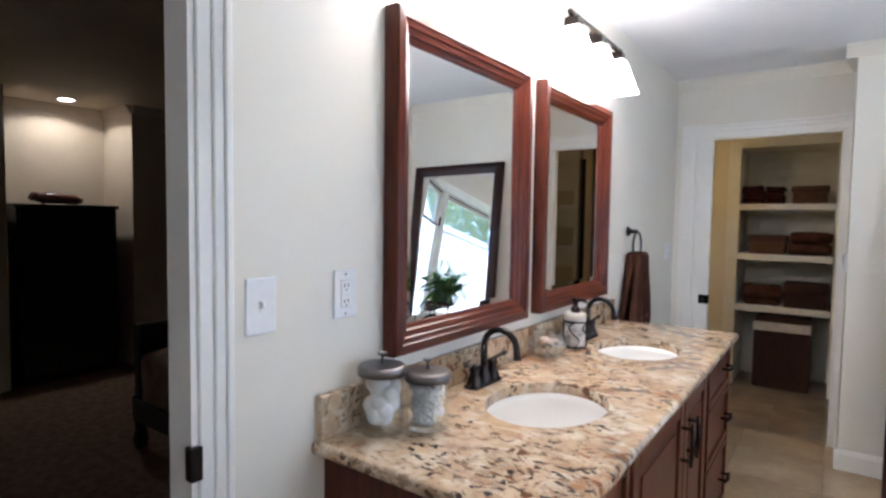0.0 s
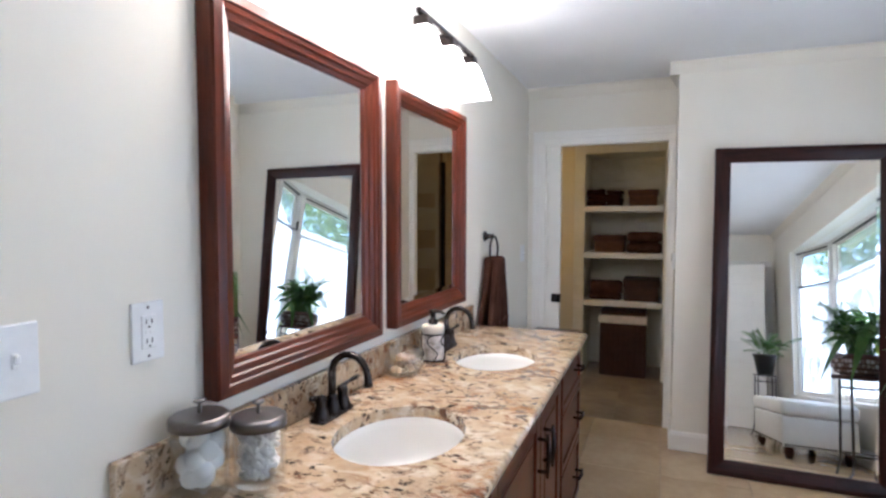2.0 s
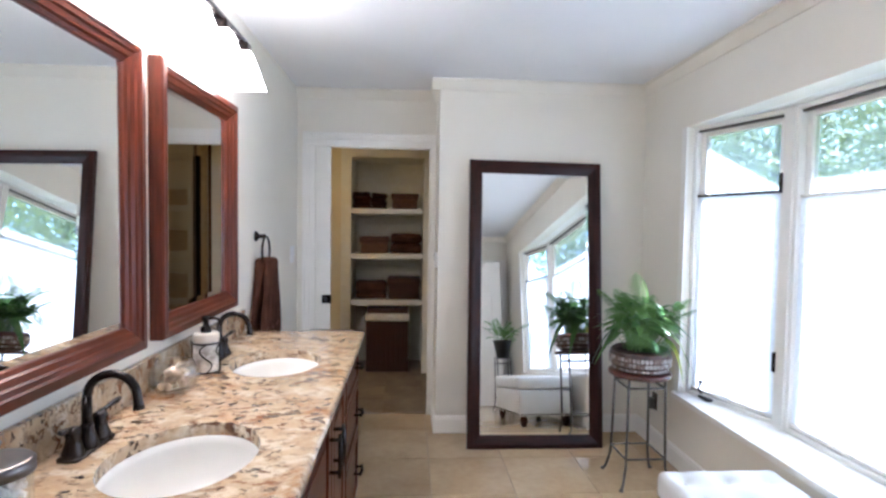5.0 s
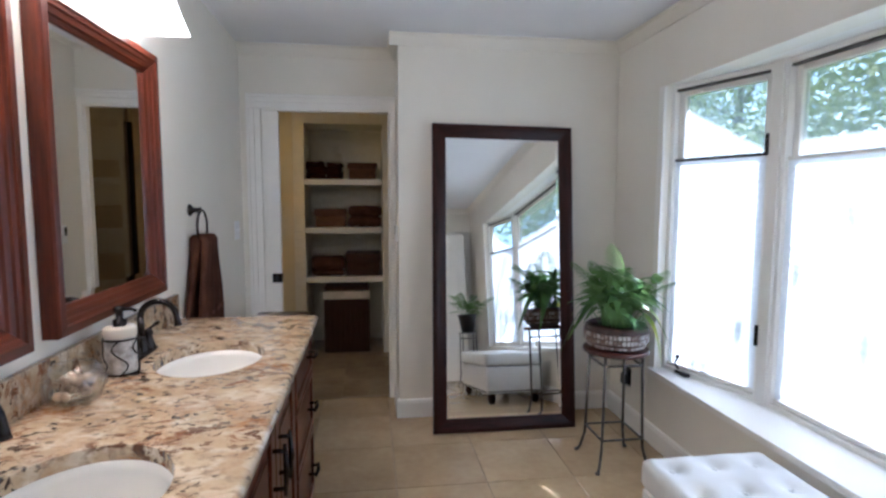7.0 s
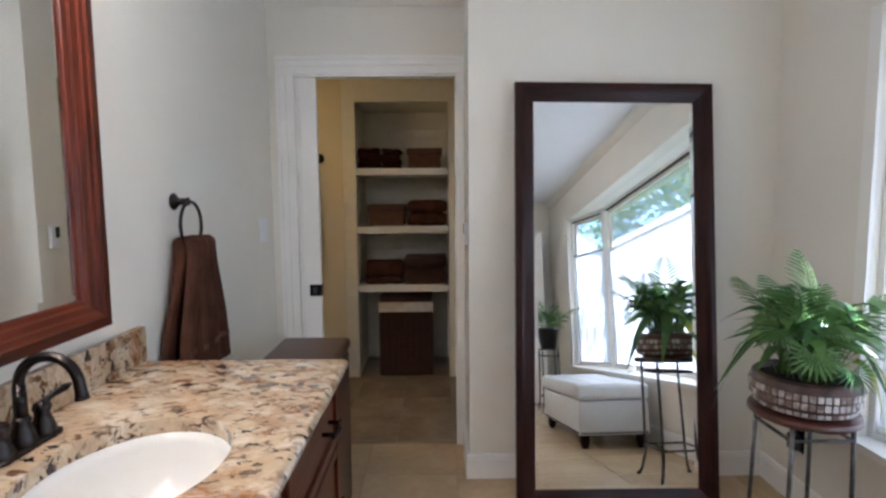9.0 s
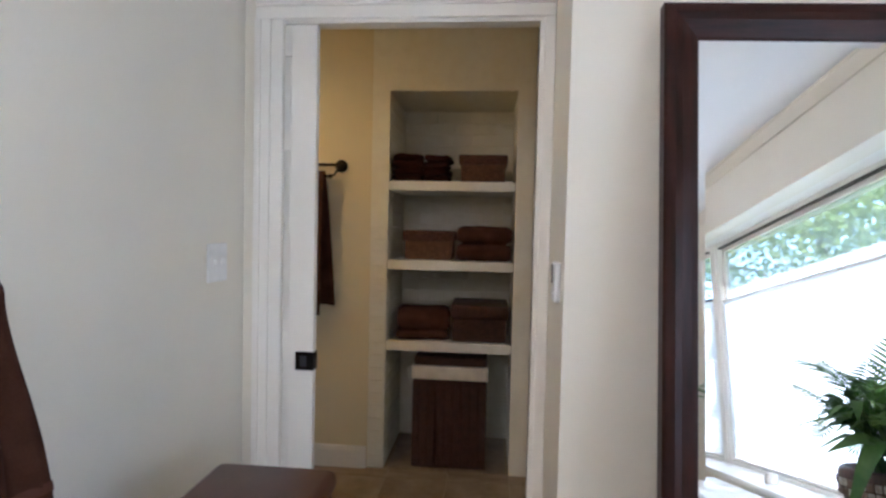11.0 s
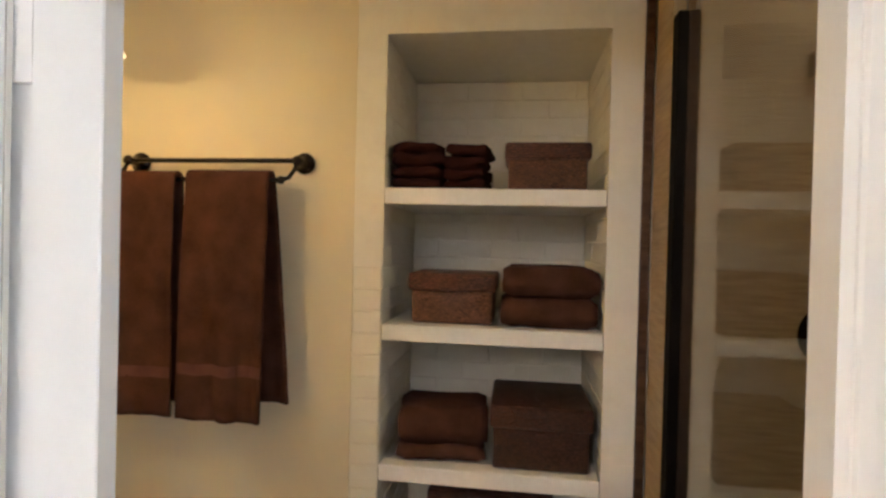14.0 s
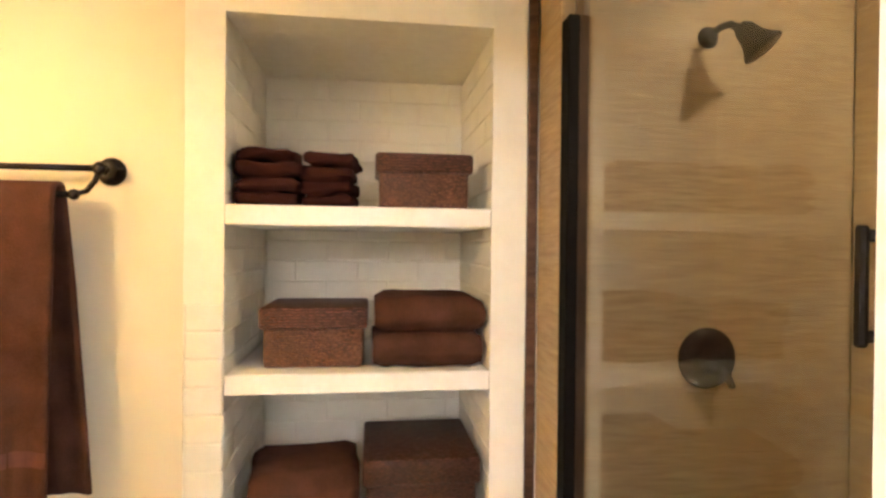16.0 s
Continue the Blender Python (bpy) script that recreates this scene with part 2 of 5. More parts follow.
SHGLASS = glass("shower_glass", 0.0, (0.93, 0.97, 0.94), 1.33)
JARGLASS = clear_pane("jar_glass", (0.985, 0.995, 0.99), 0.0, 0.5)
BOWLGLASS = clear_pane("bowl_glass", (0.97, 0.985, 0.98), 0.0, 0.9)
BLIND = cloth_glow("cellular_blind", (0.91, 0.94, 0.98), 0.38)
TOWEL = mat("brown_terry", (0.098, 0.042, 0.026), 0.95, other=(0.040, 0.016, 0.010), scale=11, fine=240, mix=0.9, bump=1.0, spec=0.1, dist=0.004)
TOWELD = mat("dark_terry", (0.045, 0.013, 0.01), 0.95, other=(0.025, 0.008, 0.006), scale=14, fine=500, mix=0.9, bump=1.0, spec=0.1, dist=0.004)
TOWELB = mat("towel_band", (0.13, 0.055, 0.036), 0.8, other=(0.09, 0.036, 0.024), scale=14, fine=300, bump=0.3, spec=0.2)
WEAVEL = weave_mat("glossy_woven_rush", (0.10, 0.034, 0.018), (0.04, 0.014, 0.008), 40)
WEAVE = weave_mat("woven_rush", (0.15, 0.062, 0.028), (0.055, 0.02, 0.011))
WEAVED = weave_mat("dark_woven_rush", (0.058, 0.018, 0.009), (0.026, 0.008, 0.004))
LEATHER = mat("brown_leather", (0.075, 0.032, 0.022), 0.35, other=(0.045, 0.018, 0.012), scale=9, fine=160, bump=0.3)
LINEN = mat("linen_liner", (0.72, 0.66, 0.56), 0.9, scale=12, fine=300, bump=0.3)
WHITEL = mat("white_leather", (0.80, 0.80, 0.79), 0.3, other=(0.76, 0.76, 0.74), scale=8, fine=200, bump=0.15)
COTTON = mat("cotton", (0.9, 0.9, 0.9), 1.0, scale=30, fine=300, bump=0.6, other=(0.85, 0.85, 0.85))
LEAF = leafy(mat("leaf_green", (0.20, 0.33, 0.09), 0.4, other=(0.065, 0.15, 0.04), scale=7, fine=60, mix=1.1, bump=0.1, rnd=0.5), 0.3)
LEAFB = leafy(mat("broad_leaf_green", (0.20, 0.34, 0.09), 0.38, other=(0.055, 0.15, 0.035), scale=6, fine=50, mix=1.1, bump=0.1, rnd=0.6), 0.3)
LEAFY = leafy(mat("yellowing_leaf", (0.45, 0.45, 0.08), 0.4, other=(0.15, 0.28, 0.05), scale=9, fine=50, bump=0.1), 0.3)
TREELEAF = leafy(mat("tree_leaf", (0.29, 0.35, 0.11), 0.55, other=(0.18, 0.24, 0.075), scale=1.5, fine=20, mix=1.2, bump=0, spec=0.3), 0.5)
BARK = mat("bark", (0.20, 0.165, 0.13), 0.9, other=(0.12, 0.095, 0.075), scale=8, fine=60, bump=1.0, stretch=(3, 3, 0.6), dist=0.02)
GRASS = mat("lawn", (0.10, 0.15, 0.04), 0.9, other=(0.06, 0.09, 0.025), scale=0.8, fine=30, bump=0.6)
POTM = mat("mosaic_pot", (0.10, 0.045, 0.03), 0.4, other=(0.04, 0.018, 0.014), scale=20, fine=80, bump=0.4)
POTT = mat("pot_mosaic_chip", (0.55, 0.52, 0.48), 0.3, scale=30, fine=90, bump=0.2, rnd=0.4, other=(0.2, 0.13, 0.1))
BLACKPOT = mat("black_pot", (0.015, 0.013, 0.012), 0.35, scale=10, fine=60, bump=0.1)
CARPET = mat("carpet", (0.26, 0.175, 0.12), 1.0, other=(0.17, 0.11, 0.075), scale=20, fine=500, bump=0.8, spec=0.1)
BEDWALL = mat("bedroom_paint", (0.55, 0.47, 0.36), 0.7, other=(0.51, 0.43, 0.33), scale=3, fine=300, bump=0.1)
DRESSER = mat("black_wood", (0.012, 0.009, 0.008), 0.4, other=(0.006, 0.005, 0.004), scale=6, fine=60, bump=0.05, stretch=(1, 8, 8))
BEDCLOTH = mat("bedspread", (0.42, 0.30, 0.21), 0.9, other=(0.25, 0.17, 0.12), scale=10, fine=300, bump=0.4)
WOODDK = mat("dark_red_wood", (0.10, 0.028, 0.018), 0.3, other=(0.05, 0.014, 0.01), scale=5, fine=50, bump=0.05, stretch=(2, 12, 12), coat=0.3)
SHADE = glow("frosted_shade", (1.0, 0.88, 0.70), 3.0)
SHADEW = glow("warm_shade", (1.0, 0.72, 0.28), 0.14)
BULB = glow("downlight_lens", (1.0, 0.86, 0.62), 8.0)
SHELLS = mat("shells", (0.55, 0.40, 0.28), 0.5, other=(0.3, 0.2, 0.14), scale=30, fine=90, bump=0.3)
SLATE = mat("marbled_ceramic", (0.70, 0.67, 0.62), 0.3, other=(0.26, 0.23, 0.20), scale=26, fine=70, mix=0.5, bump=0.05)
STUCCO = mat("outer_brick", (0.30, 0.17, 0.12), 0.9, other=(0.22, 0.12, 0.09), scale=4, fine=50, bump=0.3)
FENCEW = mat("fence_wood", (0.30, 0.26, 0.22), 0.9, other=(0.2, 0.17, 0.14), scale=4, fine=50, bump=0.3, stretch=(6, 6, 1))


# ---- mesh helpers ----
def bm_box(x0, y0, z0, x1, y1, z1, bev=0.0, seg=1, bm=None):
    bm = bm or bmesh.new()
    v = [bm.verts.new((x, y, z)) for x in (x0, x1) for y in (y0, y1) for z in (z0, z1)]
    fs = [bm.faces.new([v[i] for i in f]) for f in ((0, 1, 3, 2), (4, 6, 7, 5), (0, 4, 5, 1), (2, 3, 7, 6), (0, 2, 6, 4), (1, 5, 7, 3))]
    if bev:
        es = {e for f in fs for e in f.edges}
        bmesh.ops.bevel(bm, geom=list(es), offset=bev, segments=seg, profile=0.5, affect="EDGES")
    return bm


def bm_boxes(*boxes):
    bm = bmesh.new()
    for b in boxes:
        bm_box(*b, bm=bm)
    return bm


def bm_lathe(profile, at=(0, 0, 0), seg=28, squash=(1, 1)):
    bm = bmesh.new()
    rings = []
    for r, z in profile:
        if r < 1e-5:
            rings.append([bm.verts.new((at[0], at[1], at[2] + z))])
        else:
            rings.append([bm.verts.new((at[0] + squash[0] * r * math.cos(a), at[1] + squash[1] * r * math.sin(a), at[2] + z)) for a in (2 * math.pi * k / seg for k in range(seg))])
    for a, b in zip(rings, rings[1:]):
        for k in range(seg):
            q = [a[k % len(a)], a[(k + 1) % len(a)], b[(k + 1) % len(b)], b[k % len(b)]]
            q = list(dict.fromkeys(q))
            if len(q) > 2:
                bm.faces.new(q)
    for f in bm.faces:
        f.smooth = True
    return bm


def bm_tube(pts, r, seg=10, bm=None, cap=True):
    """A round rod along points; r may be a list."""
    bm = bm or bmesh.new()
    pts = [Vector(p) for p in pts]
    rs = r if isinstance(r, (list, tuple)) else [r] * len(pts)
    rings, up = [], None
    for i, p in enumerate(pts):
        d = (pts[min(i + 1, len(pts) - 1)] - pts[max(i - 1, 0)]).normalized()
        if up is None:
            up = d.orthogonal().normalized()
        up = (up - d * up.dot(d)).normalized()
        s = d.cross(up)
        rings.append([bm.verts.new(p + rs[i] * (math.cos(a) * up + math.sin(a) * s)) for a in (2 * math.pi * k / seg for k in range(seg))])
    for a, b in zip(rings, rings[1:]):
        for k in range(seg):
            f = bm.faces.new((a[k], a[(k + 1) % seg], b[(k + 1) % seg], b[k]))
            f.smooth = True
    if cap:
        bm.faces.new(rings[0][::-1])
        bm.faces.new(rings[-1])
    return bm


def arc(c, r, a0, a1, n, plane="xz"):
    out = []
    for k in range(n + 1):
        a = radians(a0 + (a1 - a0) * k / n)
        u, w = r * math.cos(a), r * math.sin(a)
        out.append((c[0] + u, c[1], c[2] + w) if plane == "xz" else ((c[0], c[1] + u, c[2] + w) if plane == "yz" else (c[0] + u, c[1] + w, c[2])))
    return out


def bm_prism(poly, z0, z1):
    bm = bmesh.new()
    lo, hi = [bm.verts.new((x, y, z0)) for x, y in poly], [bm.verts.new((x, y, z1)) for x, y in poly]
    bm.faces.new(lo[::-1])
    bm.faces.new(hi)
    k = len(poly)
    for i in range(k):
        bm.faces.new((lo[i], lo[(i + 1) % k], hi[(i + 1) % k], hi[i]))
    return bm


def turn(bm, m):
    bmesh.ops.transform(bm, matrix=m, verts=bm.verts)
    return bm


def smooth(bm):
    for f in bm.faces:
        f.smooth = True
    return bm


def origin_of(ob):
    o = Vector((0, 0, 0))
    while ob:
        o += ob.location
        ob = ob.parent
    return o


def mesh_of(name, bm, material):
    bmesh.ops.recalc_face_normals(bm, faces=bm.faces)
    me = bpy.data.meshes.new(name)
    bm.to_mesh(me)
    bm.free()
    me.materials.append(material)
    return me


def part(name, bm, material, parent, label=""):
    o = origin_of(parent)
    bmesh.ops.translate(bm, vec=-o, verts=bm.verts)
    ob = new(name, mesh_of(name, bm, material))
    ob.parent = parent
    return tagged(ob, label)


def piece(name, mesh, parent, at, rz=0, scale=(1, 1, 1)):
    ob = new(name, mesh)
    ob.parent = parent
    ob.matrix_basis = Matrix.LocRotScale(Vector(at) - origin_of(parent), Euler((0, 0, rz)), scale)
    return ob


def thing(name, at, label, category, group=""):
    ob = new(name)
    ob.location, ob.empty_display_size = at, 0.1
    return tagged(ob, label, category, group)


def solid(name, bm, material, label="", category="", group="", kind="", at=None):
    """A thing or piece of the setting that is one mesh."""
    if at is None:
        at = (0, 0, 0)
    bmesh.ops.translate(bm, vec=-Vector(at), verts=bm.verts)
    ob = new(name, mesh_of(name, bm, material))
    ob.location = at
    return tagged(ob, label, category, group, kind)


def setting(name, bm, material, label, category):
    return solid(name, bm, material, label, category, kind="structure")


def bm_profile_y(poly_xz, y0, y1):
    """A section in x and z drawn along y."""
    bm = bmesh.new()
    a, b = [bm.verts.new((x, y0, z)) for x, z in poly_xz], [bm.verts.new((x, y1, z)) for x, z in poly_xz]
    bm.faces.new(a)
    bm.faces.new(b[::-1])
    for i in range(len(a)):
        j = (i + 1) % len(a)
        bm.faces.new((a[i], b[i], b[j], a[j]))
    return bm


def bm_profile_x(poly_yz, x0, x1):
    bm = bmesh.new()
    a, b = [bm.verts.new((x0, y, z)) for y, z in poly_yz], [bm.verts.new((x1, y, z)) for y, z in poly_yz]
    bm.faces.new(a)
    bm.faces.new(b[::-1])
    for i in range(len(a)):
        j = (i + 1) % len(a)
        bm.faces.new((a[i], b[i], b[j], a[j]))
    return bm


# ---- the plan ----
W, E, S, H = -0.75, 1.72, -0.95, 2.43        # bathroom: west, east and south faces, ceiling
J, JX, DY, DB = 3.502, 0.277, 3.865, 3.915        # jog face, jog side, door wall front and back
N, NX0, NX1, NB, NT = 5.02, -0.475, 0.213, 5.55, 2.08   # far wall, niche
DX0, DX1, DT = -0.615, 0.239, 2.02             # sliding-door opening
BY0, BY1, BZ0, BZ1, BX = -0.15, 2.91, 0.46, 2.045, 1.93  # bay opening
CW, SE = -1.55, 1.3                           # closet west face, shower east face
WT = 0.07                                     # thickness of the vanity wall
GX = 0.345                                    # plane of the shower glass

wall_west = setting("wall_west", bm_boxes((W - WT, S - 0.12, 0, W, -0.64, H), (W - WT, -0.64, DT, W, 0.175, H), (W - WT, 0.175, 0, W, DY, H)), PAINT, "cream painted plaster wall behind the double vanity", "wall")
wall_south = setting("wall_south", bm_boxes((W, S - 0.12, 0, 0.87, S, H), (1.62, S - 0.12, 0, E + 0.12, S, H), (0.87, S - 0.12, DT, 1.62, S, H)), PAINT, "cream painted plaster wall", "wall")
wall_door = setting("wall_door", bm_boxes((CW - 0.12, DY, 0, DX0, DY + 0.007, H), (CW - 0.12, DB - 0.007, 0, DX0, DB, H), (DX0, DY, DT, DX1, DB, H), (DX1, DY, 0, JX, DB, H)), PAINT, "cream painted wall with a pocket door opening", "wall")
wall_jog = setting("wall_jog", bm_boxes((JX, J, 0, E + 0.12, DB, H)), PAINT, "cream painted wall projecting beside the closet door", "wall")
wall_east = setting("wall_east", bm_boxes((E, S, 0, E + 0.12, BY0, H), (E, BY1, 0, E + 0.12, J, H), (E, BY0, 0, E + 0.12, BY1, BZ0 - 0.03), (E, BY0, BZ1, E + 0.12, BY1, H)), PAINT, "cream painted wall with a shallow bay window", "wall")
ceiling = setting("ceiling", bm_boxes((W - 0.12, S - 0.12, H, E + 0.12, DY, H + 0.1)), CEIL, "smooth white painted ceiling", "ceiling")
ceiling_closet = setting("ceiling_closet", bm_boxes((CW - 0.12, DY, H, SE + 0.12, NB + 0.1, H + 0.1)), CEIL, "white painted closet ceiling", "ceiling")
wall_closet_west = setting("wall_closet_west", bm_boxes((CW - 0.12, DB, 0, CW, N, H)), PAINT_W, "warm cream painted wall", "wall")
wall_north = setting("wall_north", bm_boxes((CW - 0.12, N, 0, -0.572, NB + 0.1, H)), PAINT_W, "warm cream painted wall with towel bar", "wall")
wall_niche = setting("wall_niche", bm_boxes((-0.572, N + 0.004, 0, NX0 - 0.004, NB + 0.1, H), (NX0 - 0.004, N + 0.004, NT, NX1 + 0.004, NB + 0.1, H), (NX1 + 0.004, N + 0.004, 0, GX + 0.07, NB + 0.1, H), (NX0 - 0.004, NB + 0.004, 0, NX1 + 0.004, NB + 0.1, NT)), MORTARW, "white painted brick wall round an open shelf niche", "wall")
wall_shower_north = setting("wall_shower_north", bm_boxes((GX + 0.07, N + 0.004, 0, SE + 0.12, NB + 0.1, H)), GROUTS, "tan stone tiled shower wall", "wall")
wall_shower_east = setting("wall_shower_east", bm_boxes((SE, DB, 0, SE + 0.12, N, H)), GROUTS, "tan stone tiled shower wall", "wall")
wall_shower_stub = setting("wall_shower_stub", bm_boxes((GX + 0.004, 4.85, 0, GX + 0.066, N, H)), GROUTS, "tan tiled stub wall beside the shower glass", "wall")

floor = setting("floor", bm_boxes((W - 0.12, S - 0.12, -0.12, E + 0.12, DY + 0.02, -0.004)), GROUT, "beige travertine tiled bathroom floor", "floor")
floor_closet = setting("floor_closet", bm_boxes((CW - 0.12, DY + 0.02, -0.12, SE + 0.12, NB + 0.1, -0.004)), GROUT, "mottled brown stone tiled closet floor", "floor")

# skirting, crown, casings
CR = [(0, 0), (0.010, 0), (0.016, 0.010), (0.036, 0.040), (0.044, 0.054), (0.055, 0.058), (0.055, 0.068), (0, 0.068)]
BS = [(0, 0), (0.016, 0), (0.016, 0.095), (0.010, 0.115), (0, 0.12)]


def run_y(name, prof, x, sgn, y0, y1, z, material=TRIM):
    bm = bm_profile_y([(x + sgn * a, z + b) for a, b in prof], y0, y1)
    return setting(name, bm, material, "white painted moulding", "moulding")


def run_x(name, prof, y, sgn, x0, x1, z, material=TRIM):
    bm = bm_profile_x([(y + sgn * a, z + b) for a, b in prof], x0, x1)
    return setting(name, bm, material, "white painted moulding", "moulding")


CZ = H - 0.068
run_y("trim_crown_east", CR, E, -1, S, J, CZ, PAINT)
run_x("trim_crown_jog", CR, J, -1, JX - 0.055, E, CZ, PAINT)
run_y("trim_crown_side", CR, JX, -1, J, DY, CZ, PAINT)
run_x("trim_crown_door", CR, DY, -1, W, JX, CZ, PAINT)
run_x("trim_crown_south", CR, S, 1, W, E, CZ, PAINT)
run_x("baseboard_jog", BS, J, -1, JX - 0.016, E, 0)
run_y("baseboard_side", BS, JX, -1, J, DY - 0.02, 0)
run_y("baseboard_east", BS, E, -1, S, J, 0)
run_x("baseboard_south", BS, S, 1, W, 0.80, 0)
run_y("baseboard_west", BS, W, 1, 2.6, DY - 0.02, 0)
run_x("baseboard_closet", BS, N, -1, CW, -0.575, 0)
run_y("baseboard_closet_west", BS, CW, 1, DB, N, 0)


def casing(bm, a, b, wd, up, axis, face, sgn):
    """A stepped flat casing round an opening: a..b wide, up high, wd broad, standing out from a face."""
    def bar(u0, u1, z0, z1, d):
        lo, hi = sorted((face, face + sgn * d))
        if axis in "xs":
            bm_box(u0, lo, z0, u1, hi, z1, 0.003, 1, bm)
        else:
            bm_box(lo, u0, z0, hi, u1, z1, 0.003, 1, bm)
    for u, s in ((a, -1), (b, 1)):
        for o0, o1, d in ((0, 0.45, 0.012), (0.45, 0.78, 0.017), (0.78, 1, 0.022)):
            p, q = sorted((u + s * o0 * wd, u + s * o1 * wd))
            if axis == "x" and q > JX:
                q = JX - 0.001
            if q > p + 0.004:
                bar(p, q, 0, up, d)
    right = min(b + wd, JX - 0.001) if axis == "x" else b + wd
    for o0, o1, d in ((0, 0.45, 0.0125), (0.45, 0.78, 0.0175), (0.78, 1, 0.0225)):
        bar(a - wd, right, up + o0 * wd, up + o1 * wd, d)
    return bm


setting("trim_closet_casing", casing(bmesh.new(), DX0, DX1, 0.095, DT, "x", DY, -1), TRIM, "white painted door casing", "door casing")
setting("trim_closet_jamb", bm_boxes((DX1 - 0.012, DY - 0.004, 0, DX1 + 0.002, DB - 0.004, DT), (DX0, DY - 0.004, DT - 0.012, DX1 - 0.012, DB + 0.004, DT + 0.002)), TRIM, "white painted door jamb lining", "door jamb")
setting("trim_bedroom_casing", casing(bmesh.new(), -0.64, 0.175, 0.068, DT, "y", W, 1), TRIM, "white painted door casing", "door casing")
setting("trim_bedroom_jamb", bm_boxes((W - WT - 0.005, 0.163, 0, W + 0.004, 0.177, DT), (W - WT - 0.005, -0.642, 0, W + 0.004, -0.628, DT), (W - WT - 0.005, -0.628, DT - 0.012, W + 0.004, 0.163, DT + 0.002)), TRIM, "white painted door jamb lining", "door jamb")
solid("strike_plate", bm_box(W - 0.008, 0.156, 0.925, W + 0.015, 0.180, 0.99, 0.002), BRONZE, "dark bronze strike plate on a white door jamb", "strike plate", at=(W - 0.04, 0.16, 0.925))


def panel_door(name, width, height, thick, label):
    """A white door of three panels, from the origin along x."""
    root = thing(name, (0, 0, 0), label, "door")
    root["kind"] = "structure"
    st = 0.088
    bm = bmesh.new()
    bm_box(0, 0, 0.01, st, thick, height, 0.002, 1, bm)
    bm_box(width - st, 0, 0.01, width, thick, height, 0.002, 1, bm)
    for z0, z1 in ((0.01, 0.2), (0.80, 0.98), (1.59, 1.71), (height - 0.11, height)):
        bm_box(st, 0.001, z0, width - st, thick - 0.001, z1, 0, 1, bm)
    part("door_frame", bm, TRIM, root)
    for z0, z1 in ((0.2, 0.80), (0.98, 1.59), (1.71, height - 0.11)):
        b2 = bm_box(st, 0.012, z0, width - st, thick - 0.012, z1)
        bm_box(st + 0.045, 0.005, z0 + 0.045, width - st - 0.045, thick - 0.005, z1 - 0.045, 0.006, 1, b2)
        part("door_panel", b2, TRIM, root)
    return root


door_1 = panel_door("door_1", 0.78, 2.016, 0.032, "white panelled pocket door slid mostly open")
part("latch", bm_box(0.78 - 0.062, -0.004, 0.846, 0.783, 0.036, 0.909, 0.002), BRONZE, door_1, "square dark bronze pull plate")
# no hollow here: a thin dark block paints the recess's shade
part("latch_recess", bm_box(0.78 - 0.045, -0.0055, 0.859, 0.78 - 0.022, -0.003, 0.896, 0.001), DARKPL, door_1)
door_1.matrix_basis = pose(-0.506 - 0.78, DY + 0.009, 0)
door_2 = panel_door("door_2", 0.78, 2.02, 0.036, "white panelled bedroom door standing open")
part("knob", bm_lathe([(0, 0), (0.03, 0), (0.03, 0.006), (0.012, 0.012), (0.012, 0.035), (0.028, 0.045), (0.028, 0.062), (0, 0.07)], seg=20), BRONZE, door_2)
door_2.children[-1].matrix_basis = pose(0.72, 0, 0.96, 90, 0, 0)
door_2.matrix_basis = pose(W + 0.02, -0.69, 0)

door_3 = panel_door("door_3", 0.74, 2.01, 0.036, "white panelled door standing slightly ajar")
door_3.matrix_basis = pose(0.875, S - 0.035, 0, 0, 0, 21)
setting("trim_south_casing", casing(bmesh.new(), 0.87, 1.62, 0.068, DT, "s", S, 1), TRIM, "white painted door casing", "door casing")
setting("wall_store", bm_boxes((0.70, S - 0.9, 0, 1.65, S - 0.8, H), (0.60, S - 0.9, 0, 0.70, S - 0.12, H), (1.65, S - 0.9, 0, 1.75, S - 0.12, H), (0.60, S - 0.9, H, 1.75, S - 0.12, H + 0.1), (0.60, S - 0.9, -0.1, 1.75, S - 0.12, -0.003)), BEDWALL, "dim store room behind the door", "wall")

# ---- bay window ----
P = [(E + 0.03, BY1), (BX, 2.33), (BX, 0.42), (E + 0.03, BY0)]
setting("window_sill", bm_prism([(E - 0.045, BY1 + 0.03), (E + 0.001, BY1 + 0.03), (E + 0.12, BY1), (BX + 0.12, 2.40), (BX + 0.12, 0.35), (E + 0.12, BY0), (E + 0.001, BY0 - 0.03), (E - 0.045, BY0 - 0.03)], BZ0 - 0.03, BZ0), TRIM, "deep white painted window sill of the bay", "window sill")
setting("bay_head", bm_prism([(E + 0.121, BY1 + 0.05), (BX + 0.25, 2.45), (BX + 0.25, 0.30), (E + 0.121, BY0 - 0.05)], BZ1 + 0.001, BZ1 + 0.1), TRIM, "white painted soffit of the bay window", "window soffit")
setting("bay_apron", bm_prism([(E + 0.12, BY1), (BX + 0.1, 2.38), (BX + 0.1, 0.37), (E + 0.12, BY0)], -0.1, BZ0 - 0.03), STUCCO, "brick apron wall under the bay window", "wall")
setting("trim_window_casing", bm_boxes((E - 0.014, BY1, BZ0, E, BY1 + 0.055, BZ1 + 0.001), (E - 0.014, BY0 - 0.055, BZ0, E, BY0, BZ1 + 0.001)), TRIM, "white painted window casing", "window casing")


